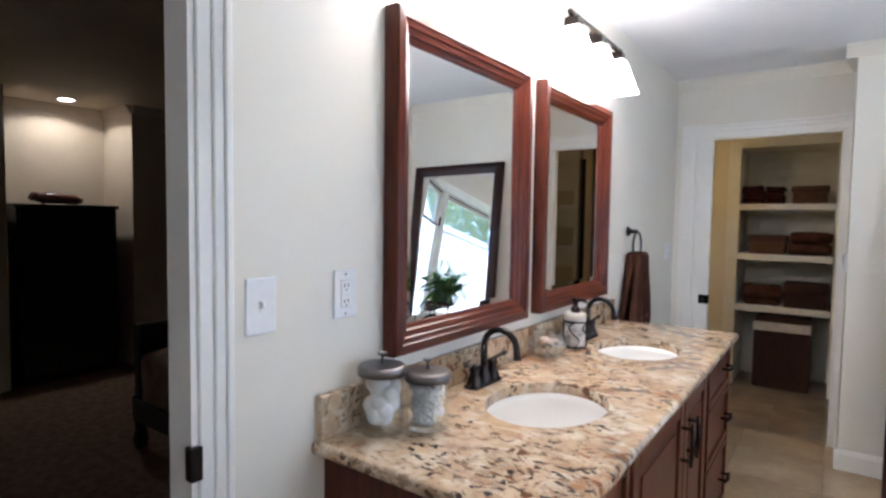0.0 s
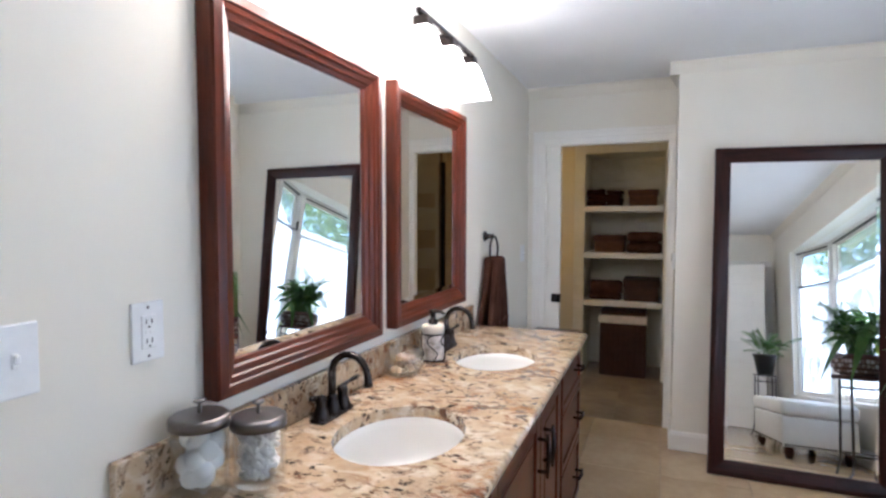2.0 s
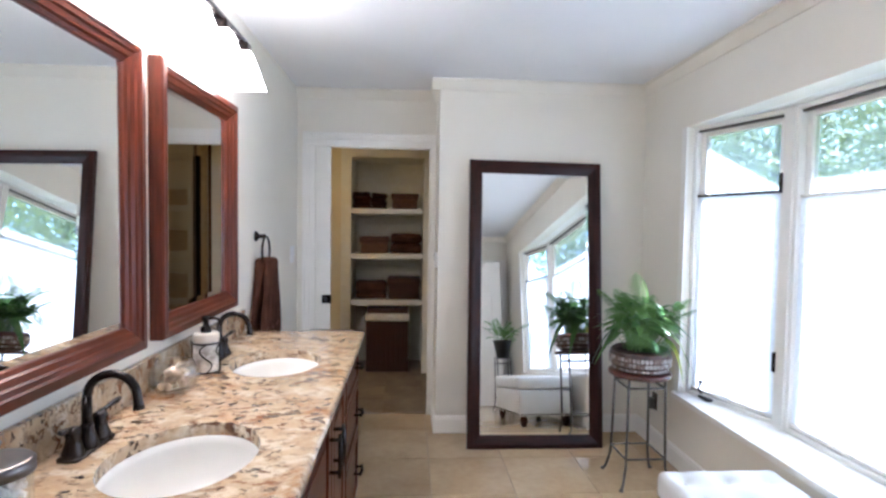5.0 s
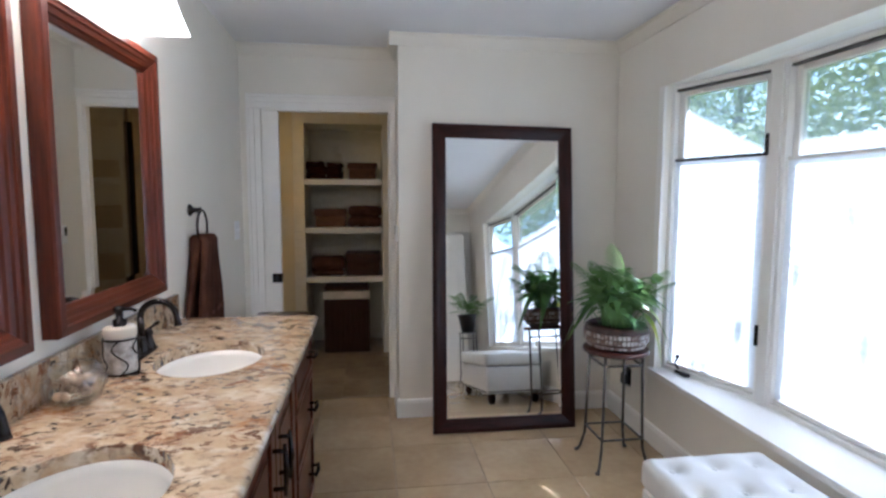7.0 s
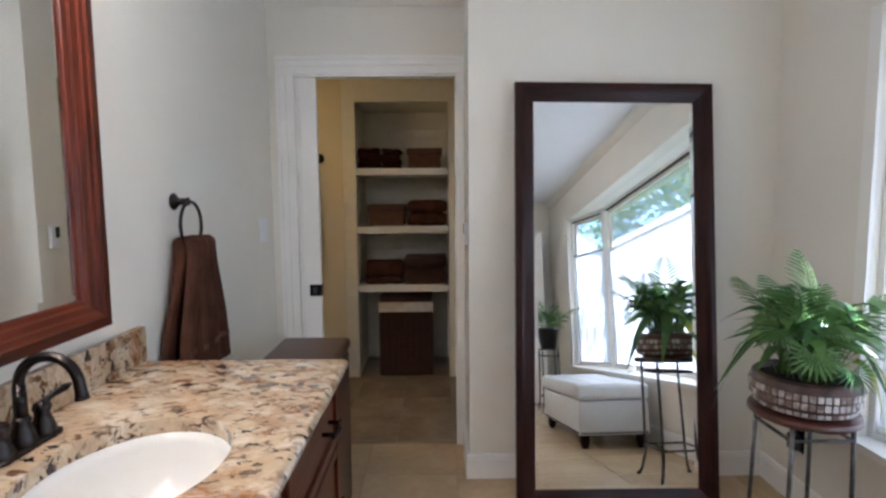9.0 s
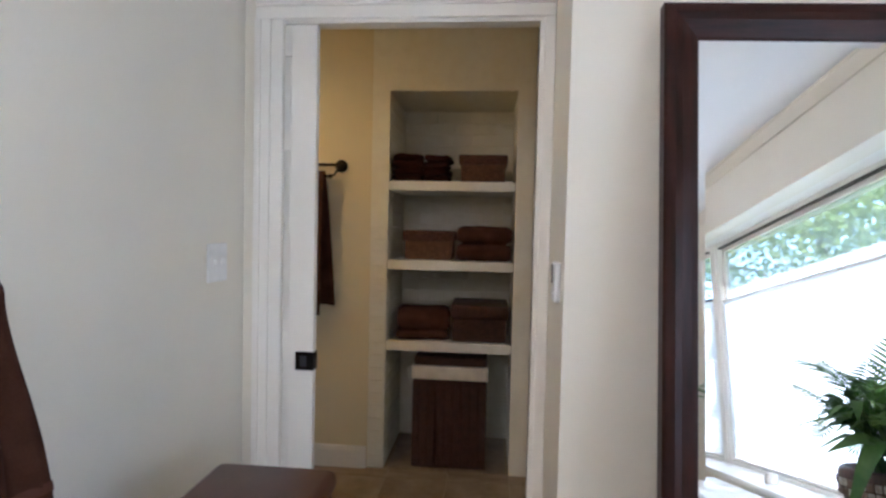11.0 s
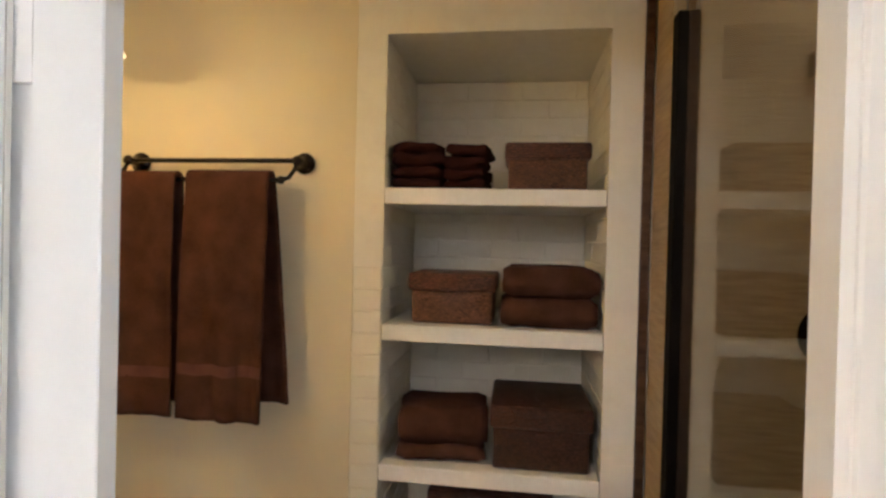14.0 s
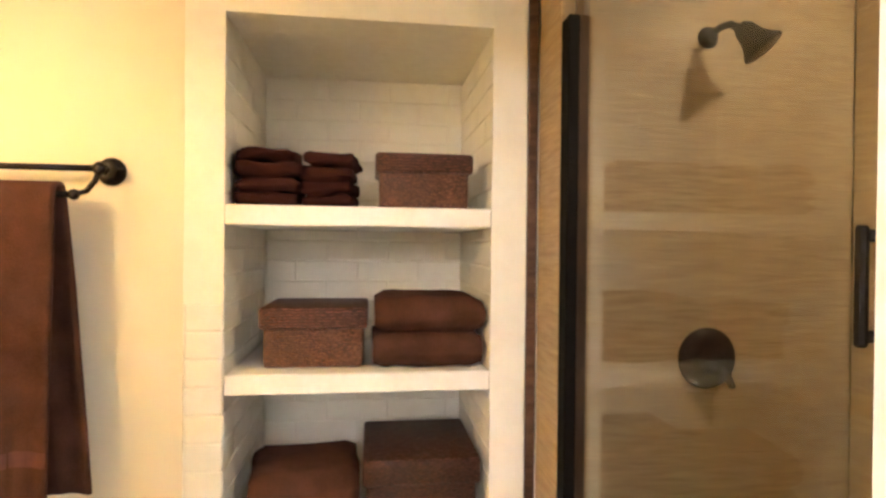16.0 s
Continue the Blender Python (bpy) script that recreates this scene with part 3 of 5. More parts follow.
def bay_window(name, a, b, label, blind_top, fixed=False):
    """A casement in the bay from a to b on the plan, seen from inside: frame, sash, panes, cellular blind."""
    a, b = Vector((*a, 0)), Vector((*b, 0))
    d = b - a
    w = d.length
    root = thing(name, (0, 0, 0), label, "window")
    root["kind"] = "structure"
    z0, z1 = BZ0, BZ1
    fr = bmesh.new()
    t = 0.024
    for x0, x1, p, q in ((0, t, z0, z1), (w - t, w, z0, z1), (t, w - t, z0, z0 + t), (t, w - t, z1 - t, z1)):
        bm_box(x0, 0, p, x1, 0.09, q, 0.003, 1, fr)
    part("window_frame", fr, TRIM, root)
    sa = bmesh.new()
    s = 0.038
    for x0, x1, p, q in ((t, t + s, z0 + t, z1 - t), (w - t - s, w - t, z0 + t, z1 - t), (t + s, w - t - s, z0 + t, z0 + t + s), (t + s, w - t - s, z1 - t - s, z1 - t)):
        bm_box(x0, 0.035, p, x1, 0.075, q, 0.003, 1, sa)
    part("sash", sa, TRIM, root)
    gp = part("pane", bm_box(t + s, 0.052, z0 + t + s, w - t - s, 0.058, z1 - t - s), PANE, root)
    gp.visible_shadow = False
    # folded cells of the blind
    bl = bmesh.new()
    zz, n = z0 + 0.045, int((blind_top - z0) / 0.019)
    rows = [[bl.verts.new((x, 0.020 + (0.0012 if k % 2 else 0), zz + (blind_top - zz) * k / n)) for x in (0.027, w - 0.027)] for k in range(n + 1)]
    for p, q in zip(rows, rows[1:]):
        bl.faces.new((p[0], p[1], q[1], q[0]))
    part("blind", bl, BLIND, root, "white cellular shade drawn up from the sill")
    part("blind_rail", bm_box(0.028, 0.010, blind_top, w - 0.028, 0.034, blind_top + 0.016, 0.003), IRON if not fixed else TRIM, root)
    part("blind_foot", bm_box(0.028, 0.010, z0 + 0.028, w - 0.028, 0.034, z0 + 0.047, 0.003), TRIM, root)
    part("blind_head", bm_box(0.026, 0.006, z1 - 0.036, w - 0.026, 0.03, z1 - 0.025, 0.002), IRON, root)
    root.matrix_basis = Matrix.Translation(a) @ Matrix.Rotation(math.atan2(d.y, d.x), 4, "Z")
    return root


bay_window("window_1", P[0], (P[1][0], P[1][1] + 0.03), "narrow angled bay casement with white cellular blind", 1.63)
bay_window("window_2", (P[1][0], P[1][1] - 0.03), (P[2][0], P[2][1] + 0.03), "wide bay window with white cellular blind", 1.60, True)
bay_window("window_3", (P[2][0], P[2][1] - 0.03), P[3], "narrow angled bay casement with white cellular blind", 1.63)
for y in (P[1][1], P[2][1]):
    setting("trim_mullion", bm_boxes((BX - 0.012, y - 0.032, BZ0, BX + 0.08, y + 0.032, BZ1)), TRIM, "white painted bay mullion post", "mullion")
for zc in (1.68, 0.78):
    solid("sash_lock", bm_box(BX - 0.02, 2.362, zc - 0.05, BX - 0.002, 2.384, zc + 0.05, 0.004), BRONZE, "dark bronze casement lock on a white mullion", "window lock", "casement locks", at=(BX - 0.01, 2.373, zc - 0.05))
crank = thing("window_crank", (1.80, 2.80, BZ0), "dark bronze folding casement crank on the sill", "window crank")
part("base", bm_box(1.775, 2.72, BZ0, 1.815, 2.82, BZ0 + 0.018, 0.006, 2), BRONZE, crank)
part("arm", bm_tube([(1.795, 2.80, BZ0 + 0.015), (1.785, 2.83, BZ0 + 0.05), (1.79, 2.815, BZ0 + 0.085)], 0.006), BRONZE, crank)
part("knob", bm_lathe([(0, 0), (0.01, 0.003), (0.011, 0.018), (0, 0.024)], (1.79, 2.815, BZ0 + 0.08), 14), BRONZE, crank)

# ---- vanity ----
VY0, VY1, VF, CT = 0.49, 2.485, -0.185, 0.905
van = thing("vanity_cabinet", (W, VY0, 0), "red cherry double vanity cabinet against the wall", "cabinet")
part("body", bm_boxes((W + 0.002, VY0, 0.1, VF - 0.02, VY0 + 0.018, CT - 0.034), (W + 0.002, VY1 - 0.018, 0.1, VF - 0.02, VY1, CT - 0.034), (W + 0.002, VY0 + 0.018, 0.1, VF - 0.02, VY1 - 0.018, 0.12), (W + 0.002, VY0 + 0.018, 0.12, W + 0.01, VY1 - 0.018, CT - 0.034)), CHERRY, van)
part("face_frame", bm_boxes((VF - 0.02, VY0, 0.1, VF, VY1, CT - 0.034)), CHERRY, van)
part("toe_kick", bm_boxes((W + 0.002, VY0 + 0.02, 0.0, VF - 0.07, VY1 - 0.02, 0.1)), ESPRESSO, van, "dark recessed toe kick")


def front(y0, y1, z0, z1, kind, parent):
    """A framed front with a recessed, raised-edge panel, standing proud of the body."""
    st = 0.06 if kind == "door" else 0.03
    bm = bmesh.new()
    f0, f1 = VF + 0.001, VF + 0.021
    bm_box(f0, y0, z0, f1, y0 + st, z1, 0.003, 1, bm)
    bm_box(f0, y1 - st, z0, f1, y1, z1, 0.003, 1, bm)
    bm_box(f0, y0 + st, z0, f1 - 0.0005, y1 - st, z0 + st, 0.003, 1, bm)
    bm_box(f0, y0 + st, z1 - st, f1 - 0.0005, y1 - st, z1, 0.003, 1, bm)
    p = part(kind, bm, CHERRY if kind == "door" else CHERRY_H, parent)
    b2 = bm_box(f0 + 0.001, y0 + st, z0 + st, f0 + 0.010, y1 - st, z1 - st)
    bm_box(f0 + 0.010, y0 + st + 0.03, z0 + st + 0.03, f1 - 0.003, y1 - st - 0.03, z1 - st - 0.03, 0.004, 1, b2) if kind == "door" else None
    part("panel", b2, CHERRY if kind == "door" else CHERRY_H, p)
    return p


def pull(y, z, length, upright, parent):
    bm = bmesh.new()
    x0, x1 = VF + 0.021, VF + 0.052
    h = length / 2
    if upright:
        pts = [(x1, y, z - h), (x1 + 0.004, y, z), (x1, y, z + h)]
        for s in (-0.75, 0.75):
            bm_tube([(x0, y, z + s * h), (x1, y, z + s * h)], 0.006, 8, bm)
    else:
        pts = [(x1, y - h, z), (x1 + 0.004, y, z), (x1, y + h, z)]
        for s in (-0.7, 0.7):
            bm_tube([(x0, y + s * h, z), (x1, y + s * h, z)], 0.006, 8, bm)
    bm_tube(pts, [0.005, 0.009, 0.005], 8, bm)
    part("pull_handle", bm, BRONZE, parent, "dark bronze bar pull")


for y0, y1, hy in ((0.955, 1.515, 1.475), (1.525, 1.905, 1.565)):
    d = front(y0, y1, 0.125, CT - 0.05, "door", van)
    pull(hy, 0.71, 0.14, True, d)
for y0, y1 in ((0.505, 0.925), (1.955, 2.475)):
    for z0, z1 in ((0.125, 0.415), (0.425, 0.665), (0.675, CT - 0.05)):
        d = front(y0, y1, z0, z1, "drawer", van)
        pull((y0 + y1) / 2 + (0.08 if y0 > 1 else 0), (z0 + z1) / 2 + 0.02, 0.11, False, d)

# worktop with two oval cut-outs
SINKS = [(-0.435, 1.04), (-0.425, 1.885)]
SR = (0.165, 0.205)
CX0, CX1, CY0, CY1 = W + 0.001, -0.150, 0.465, 2.505
top = bmesh.new()
seg = 48


def cut_sheet(bm, z, flip):
    """The worktop's sheet: two rectangles, each with an oval hole."""
    mid = (SINKS[0][1] + SINKS[1][1]) / 2
    for (sx, sy), (ya, yb) in zip(SINKS, ((CY0, mid), (mid, CY1))):
        inner, outer = [], []
        for k in range(seg):
            a = 2 * math.pi * k / seg
            c, s = math.cos(a), math.sin(a)
            inner.append(bm.verts.new((sx + SR[0] * c, sy + SR[1] * s, z)))
            tx = (CX1 - sx) / c if c > 1e-9 else ((CX0 - sx) / c if c < -1e-9 else 1e9)
            ty = (yb - sy) / s if s > 1e-9 else ((ya - sy) / s if s < -1e-9 else 1e9)
            t = min(tx, ty)
            outer.append(bm.verts.new((sx + t * c, sy + t * s, z)))
        for k in range(seg):
            j = (k + 1) % seg
            q = (inner[k], outer[k], outer[j], inner[j])
            bm.faces.new(q[::-1] if flip else q)
            if outer[k].co.x != outer[j].co.x and abs(outer[k].co.y - outer[j].co.y) > 1e-6:
                cx = CX1 if (outer[k].co.x + outer[j].co.x) / 2 > sx else CX0
                cy = yb if (outer[k].co.y + outer[j].co.y) / 2 > sy else ya
                bm.faces.new((outer[k], bm.verts.new((cx, cy, z)), outer[j]))


cut_sheet(top, CT, False)
cut_sheet(top, CT - 0.034, True)
for (sx, sy) in SINKS:
    ring = [[top.verts.new((sx + SR[0] * math.cos(a), sy + SR[1] * math.sin(a), z)) for a in (2 * math.pi * k / seg for k in range(seg))] for z in (CT, CT - 0.034)]
    for k in range(seg):
        top.faces.new((ring[0][k], ring[0][(k + 1) % seg], ring[1][(k + 1) % seg], ring[1][k]))


nosing = []


def edge_bar(p, q, out):
    """A rounded edge along p to q, bulging out."""
    p, q, out = Vector(p), Vector(q), Vector(out)
    rows, eb = [], bmesh.new()
    for k in range(9):
        a = radians(90 - 180 * k / 8)
        o = out * 0.014 * math.cos(a) + Vector((0, 0, -0.017 + 0.017 * math.sin(a)))
        rows.append((eb.verts.new(p + o), eb.verts.new(q + o)))
    for a, b in zip(rows, rows[1:]):
        eb.faces.new((a[0], a[1], b[1], b[0])).smooth = True
    nosing.append(eb)


edge_bar((CX1, CY0, CT), (CX1, CY1, CT), (1, 0, 0))
edge_bar((CX0, CY0, CT), (CX1, CY0, CT), (0, -1, 0))
edge_bar((CX0, CY1, CT), (CX1, CY1, CT), (0, 1, 0))
worktop = thing("worktop", (W, CY0, CT), "speckled cream and brown granite vanity worktop", "worktop")
bmesh.ops.remove_doubles(top, verts=top.verts, dist=1e-5)
part("slab", top, GRANITE, worktop)
for b in nosing:
    part("edge_nosing", b, GRANITE, worktop)
part("backsplash", bm_box(W + 0.001, CY0, CT + 0.0005, W + 0.022, CY1 + 0.01, CT + 0.105, 0.002), GRANITE, worktop)

for sx, sy in SINKS:
    sk = thing("sink", (sx, sy, CT - 0.035), "white oval porcelain undermount sink in granite", "sink", "vanity sinks")
    pr = [(1.03, 0.0), (0.985, 0.0), (0.97, -0.02), (0.93, -0.055), (0.84, -0.095), (0.66, -0.125), (0.4, -0.142), (0.13, -0.15), (0.13, -0.156), (0.42, -0.15), (0.7, -0.134), (0.88, -0.1), (0.97, -0.05), (1.03, -0.012), (1.03, 0)]
    part("basin", bm_lathe([(r * SR[1], z) for r, z in pr], (sx, sy, CT - 0.0345), 48, (SR[0] / SR[1], 1)), PORC, sk)
    part("drain", bm_lathe([(0, 0.002), (0.02, 0.003), (0.027, 0.0), (0.027, -0.01), (0, -0.012)], (sx, sy, CT - 0.0345 - 0.147), 24), BRONZE, sk, "dark bronze drain")


def faucet(x, y):
    f = thing("faucet", (x, y, CT), "oil-rubbed bronze centreset faucet on granite", "faucet", "vanity faucets")
    f.scale = (0.92, 0.98, 0.91)
    part("base_plate", smooth(bm_box(x - 0.027, y - 0.082, CT, x + 0.027, y + 0.082, CT + 0.012, 0.01, 3)), BRONZE, f)
    bell = [(0.027, 0.01), (0.026, 0.022), (0.020, 0.042), (0.016, 0.055), (0.017, 0.062), (0.013, 0.07)]
    part("spout_base", bm_lathe(bell + [(0, 0.072)], (x, y, CT), 24), BRONZE, f)
    r = 0.062
    pts = [(x, y, CT + 0.06), (x, y, CT + 0.10), (x, y, CT + 0.135)] + arc((x + r, y, CT + 0.135), r, 180, 5, 14) + [(x + 2 * r + 0.003, y, CT + 0.118), (x + 2 * r + 0.004, y, CT + 0.105)]
    part("spout", bm_tube(pts, [0.0135, 0.0125, 0.012] + [0.011] * 15 + [0.012, 0.0145], 14), BRONZE, f)
    for s in (-1, 1):
        hy = y + s * 0.055
        h = part("handle", bm_lathe([(0.026, 0.008), (0.025, 0.02), (0.018, 0.04), (0.015, 0.055), (0.019, 0.066), (0.015, 0.078), (0, 0.084)], (x, hy, CT), 24), BRONZE, f)
        part("lever", bm_tube([(x - 0.004, hy, CT + 0.074), (x + 0.004, hy + s * 0.025, CT + 0.083), (x + 0.012, hy + s * 0.055, CT + 0.09), (x + 0.014, hy + s * 0.068, CT + 0.093)], [0.008, 0.006, 0.009, 0.005], 10), BRONZE, h)


faucet(-0.668, 1.075)
faucet(-0.662, 1.945)


def jar(x, y, r, h, label, fill):
    j = thing("jar", (x, y, CT), label, "jar", "lidded glass jars")
    t = 0.004
    part("glass_body", bm_lathe([(0, 0), (r * 0.95, 0), (r, 0.006), (r, h), (r - t, h), (r - t, 0.020), (r * 0.8, 0.015), (0, 0.014)], (x, y, CT + 0.0005), 36), JARGLASS, j).visible_shadow = False
    lid = part("lid", bm_lathe([(0, 0.021), (r * 0.9, 0.021), (r * 1.0, 0.020), (r + 0.004, 0.016), (r + 0.004, -0.002), (r + 0.001, -0.002), (r, 0.003), (0, 0.003)], (x, y, CT + h), 36), STEEL, j, "dark pewter lid")
    part("knob", bm_lathe([(0.004, 0.024), (0.0035, 0.042), (0.012, 0.046), (0.013, 0.05), (0, 0.053)], (x, y, CT + h), 20), STEEL, lid)
    rng = random.Random(int(1000 * y))
    if fill == "balls":
        for k in range(19):
            a, rr = 2.4 * k, (r - 0.028) * (0.95 if k % 3 else 0.25)
            zc = CT + 0.036 + 0.0044 * k
            b = bmesh.new()
            bmesh.ops.create_icosphere(b, subdivisions=2, radius=0.0225)
            for v in b.verts:
                v.co *= 1 + 0.12 * noise.noise(v.co * 60 + Vector((k, 0, 0)))
            bmesh.ops.translate(b, vec=(x + rr * math.cos(a), y + rr * math.sin(a), zc), verts=b.verts)
            part("cotton_ball", smooth(b), COTTON, j)
    else:
        b = bmesh.new()
        for k in range(230):
            a, rr = rng.random() * 6.28, (r - 0.012) * math.sqrt(rng.random())
            c = Vector((x + rr * math.cos(a) * 0.8, y + rr * math.sin(a) * 0.8, CT + 0.022 + rng.random() * (h - 0.034)))
            d = Vector((rng.uniform(-1, 1), rng.uniform(-1, 1), rng.uniform(-0.6, 0.6))).normalized() * 0.016
            bm_tube([c - d, c + d], [0.005, 0.005], 6, b)
        part("cotton_buds", b, COTTON, j, "white cotton bud tips")


jar(-0.668, 0.602, 0.055, 0.142, "glass jar of white cotton balls with dark pewter lid", "balls")
jar(-0.598, 0.692, 0.054, 0.120, "glass jar of cotton buds with dark pewter lid", "buds")

bowl = thing("glass_bowl", (-0.655, 1.515, CT), "round clear glass bowl of seashells on granite", "bowl")
part("glass_body", bm_lathe([(0, 0), (0.035, 0), (0.06, 0.012), (0.073, 0.045), (0.066, 0.08), (0.05, 0.1), (0.047, 0.1), (0.062, 0.079), (0.069, 0.045), (0.057, 0.016), (0, 0.006)], (-0.655, 1.515, CT + 0.0005), 36), BOWLGLASS, bowl).visible_shadow = False
rng = random.Random(5)
for k in range(16):
    b = bm_lathe([(0, -0.014), (0.008, -0.01), (0.013, 0), (0.009, 0.009), (0, 0.015)], seg=9)
    a, rr = rng.random() * 6.28, 0.043 * math.sqrt(rng.random())
    turn(b, Matrix.Translation((-0.655 + rr * math.cos(a), 1.515 + rr * math.sin(a), CT + 0.024 + 0.0032 * k)) @ Euler((rng.random() * 6, rng.random() * 6, 0)).to_matrix().to_4x4())
    part("shell", b, SHELLS, bowl)

SX, SY = -0.640, 1.745
soap = thing("soap_dispenser", (SX, SY, CT), "marbled ceramic soap dispenser in a wire holder", "soap dispenser")
soap.scale = (1.15, 1.15, 1.08)
part("bottle", bm_lathe([(0, 0.004), (0.034, 0.004), (0.036, 0.01), (0.036, 0.115), (0, 0.117)], (SX, SY, CT), 32), SLATE, soap)
part("collar", bm_lathe([(0.0375, 0.105), (0.0385, 0.112), (0.0385, 0.128), (0.034, 0.133), (0, 0.134)], (SX, SY, CT), 32), LINEN, soap, "cream ceramic collar")
part("pump", bm_lathe([(0.016, 0.133), (0.016, 0.15), (0.009, 0.154), (0.009, 0.172), (0.013, 0.174), (0.013, 0.186), (0, 0.188)], (SX, SY, CT), 20), BRONZE, soap)
part("nozzle", bm_tube([(SX, SY, CT + 0.18), (SX + 0.03, SY, CT + 0.18), (SX + 0.042, SY, CT + 0.174)], 0.005, 8), BRONZE, soap)
for z in (0.006, 0.1):
    part("wire_ring", bm_tube(arc((SX, SY, CT + z), 0.040, 0, 360, 28, "xy"), 0.0025, 6, cap=False), BRONZE, soap)
for k in range(5):
    a0 = k * 1.257
    pts = [(SX + 0.0405 * math.cos(a0 + 0.45 * math.sin(q * 6.28)), SY + 0.0405 * math.sin(a0 + 0.45 * math.sin(q * 6.28)), CT + 0.006 + 0.094 * q) for q in (i / 12 for i in range(13))]
    part("wire", bm_tube(pts, 0.002, 6), BRONZE, soap)


# ---- wall mirrors ----
def framed(root, w, h, rail, prof, wood, wood_across, bevel):
    """A mitred frame of a moulded section round a mirror; stands in the plane y = 0, facing -y, from the origin up."""
    bm_sides = [((0, 0), (0, h)), ((0, h), (w, h)), ((w, h), (w, 0)), ((w, 0), (0, 0))]
    inward = [(1, 0), (0, -1), (-1, 0), (0, 1)]
    for (p, q), n_in in zip(bm_sides, inward):
        b = bmesh.new()
        d = Vector((q[0] - p[0], q[1] - p[1])).normalized()
        rows = []
        for u, o in prof:
            u2 = u * rail
            a = (p[0] + n_in[0] * u2 + d.x * u2, p[1] + n_in[1] * u2 + d.y * u2)
            c = (q[0] + n_in[0] * u2 - d.x * u2, q[1] + n_in[1] * u2 - d.y * u2)
            rows.append((b.verts.new((a[0], -o, a[1])), b.verts.new((c[0], -o, c[1]))))
        for k in range(len(rows)):
            e, f = rows[k], rows[(k + 1) % len(rows)]
            b.faces.new((e[0], e[1], f[1], f[0]))
        b.faces.new([r[0] for r in rows])
        b.faces.new([r[1] for r in rows][::-1])
        part("frame_rail", b, wood if n_in[0] else wood_across, root)
    e = rail - 0.004
    g = bmesh.new()
    if bevel:
        o = [g.verts.new(v) for v in ((e, -0.012, e), (w - e, -0.012, e), (w - e, -0.012, h - e), (e, -0.012, h - e))]
        i = [g.verts.new(v) for v in ((e + bevel, -0.0129, e + bevel), (w - e - bevel, -0.0129, e + bevel), (w - e - bevel, -0.0129, h - e - bevel), (e + bevel, -0.0129, h - e - bevel))]
        g.faces.new(i)
        for k in range(4):
            g.faces.new((o[k], o[(k + 1) % 4], i[(k + 1) % 4], i[k]))
    else:
        bm_box(e, -0.012, e, w - e, -0.008, h - e, bm=g)
    part("mirror_glass", g, MIRROR, root, "bevelled mirror glass")
    part("backing", bm_box(0.01, -0.006, 0.01, w - 0.01, -0.001, h - 0.01), ESPRESSO, root)


PROF = [(0, 0.0), (0, 0.040), (0.05, 0.046), (0.35, 0.048), (0.40, 0.043), (0.55, 0.040), (0.60, 0.035), (0.78, 0.030), (0.84, 0.024), (0.97, 0.019), (1.0, 0.014), (1.0, 0.004), (0.5, 0.0)]
for y0, y1 in ((0.69, 1.446), (1.556, 2.315)):
    vm = thing("vanity_mirror", (0, 0, 0), "framed wall mirror with reddish cherry wood rim", "mirror", "vanity mirrors")
    framed(vm, y1 - y0, 0.905, 0.078, PROF, CHERRY, CHERRY_X, 0.022)
    vm.matrix_basis = pose(W + 0.003, y0, 1.058, 0, 0, 90)


# ---- vanity lights ----
def vanity_light(yc):
    v = thing("vanity_light", (W, yc, 2.2), "three-shade bronze vanity light above the mirror", "wall lamp", "vanity lights")
    part("back_plate", bm_box(W, yc - 0.07, 2.14, W + 0.02, yc + 0.07, 2.26, 0.006, 2), BRONZE, v)
    part("arm", bm_tube([(W + 0.015, yc, 2.2), (W + 0.12, yc, 2.2)], 0.012), BRONZE, v)
    part("bar", bm_box(W + 0.115, yc - 0.30, 2.19, W + 0.135, yc + 0.30, 2.21, 0.003), BRONZE, v)
    for k in (-1, 0, 1):
        c = (W + 0.125, yc + 0.258 * k)
        s = part("holder", bm_box(c[0] - 0.028, c[1] - 0.028, 2.15, c[0] + 0.028, c[1] + 0.028, 2.189, 0.004), BRONZE, v)
        b = bmesh.new()
        q = []
        for r, z in ((0.034, 2.149), (0.040, 2.13), (0.062, 2.06), (0.078, 2.01), (0.074, 2.01), (0.058, 2.06), (0.036, 2.128), (0.0, 2.128)):
            q.append([b.verts.new((c[0] + sx * r, c[1] + sy * r, z)) for sx, sy in ((1, 1), (-1, 1), (-1, -1), (1, -1))])
        for e, f in zip(q, q[1:]):
            for i in range(4):
                b.faces.new((e[i], e[(i + 1) % 4], f[(i + 1) % 4], f[i]))
        bmesh.ops.remove_doubles(b, verts=b.verts, dist=1e-5)
        part("shade", b, SHADE, s, "glowing frosted glass shade")


vanity_light(1.065)
vanity_light(1.870)


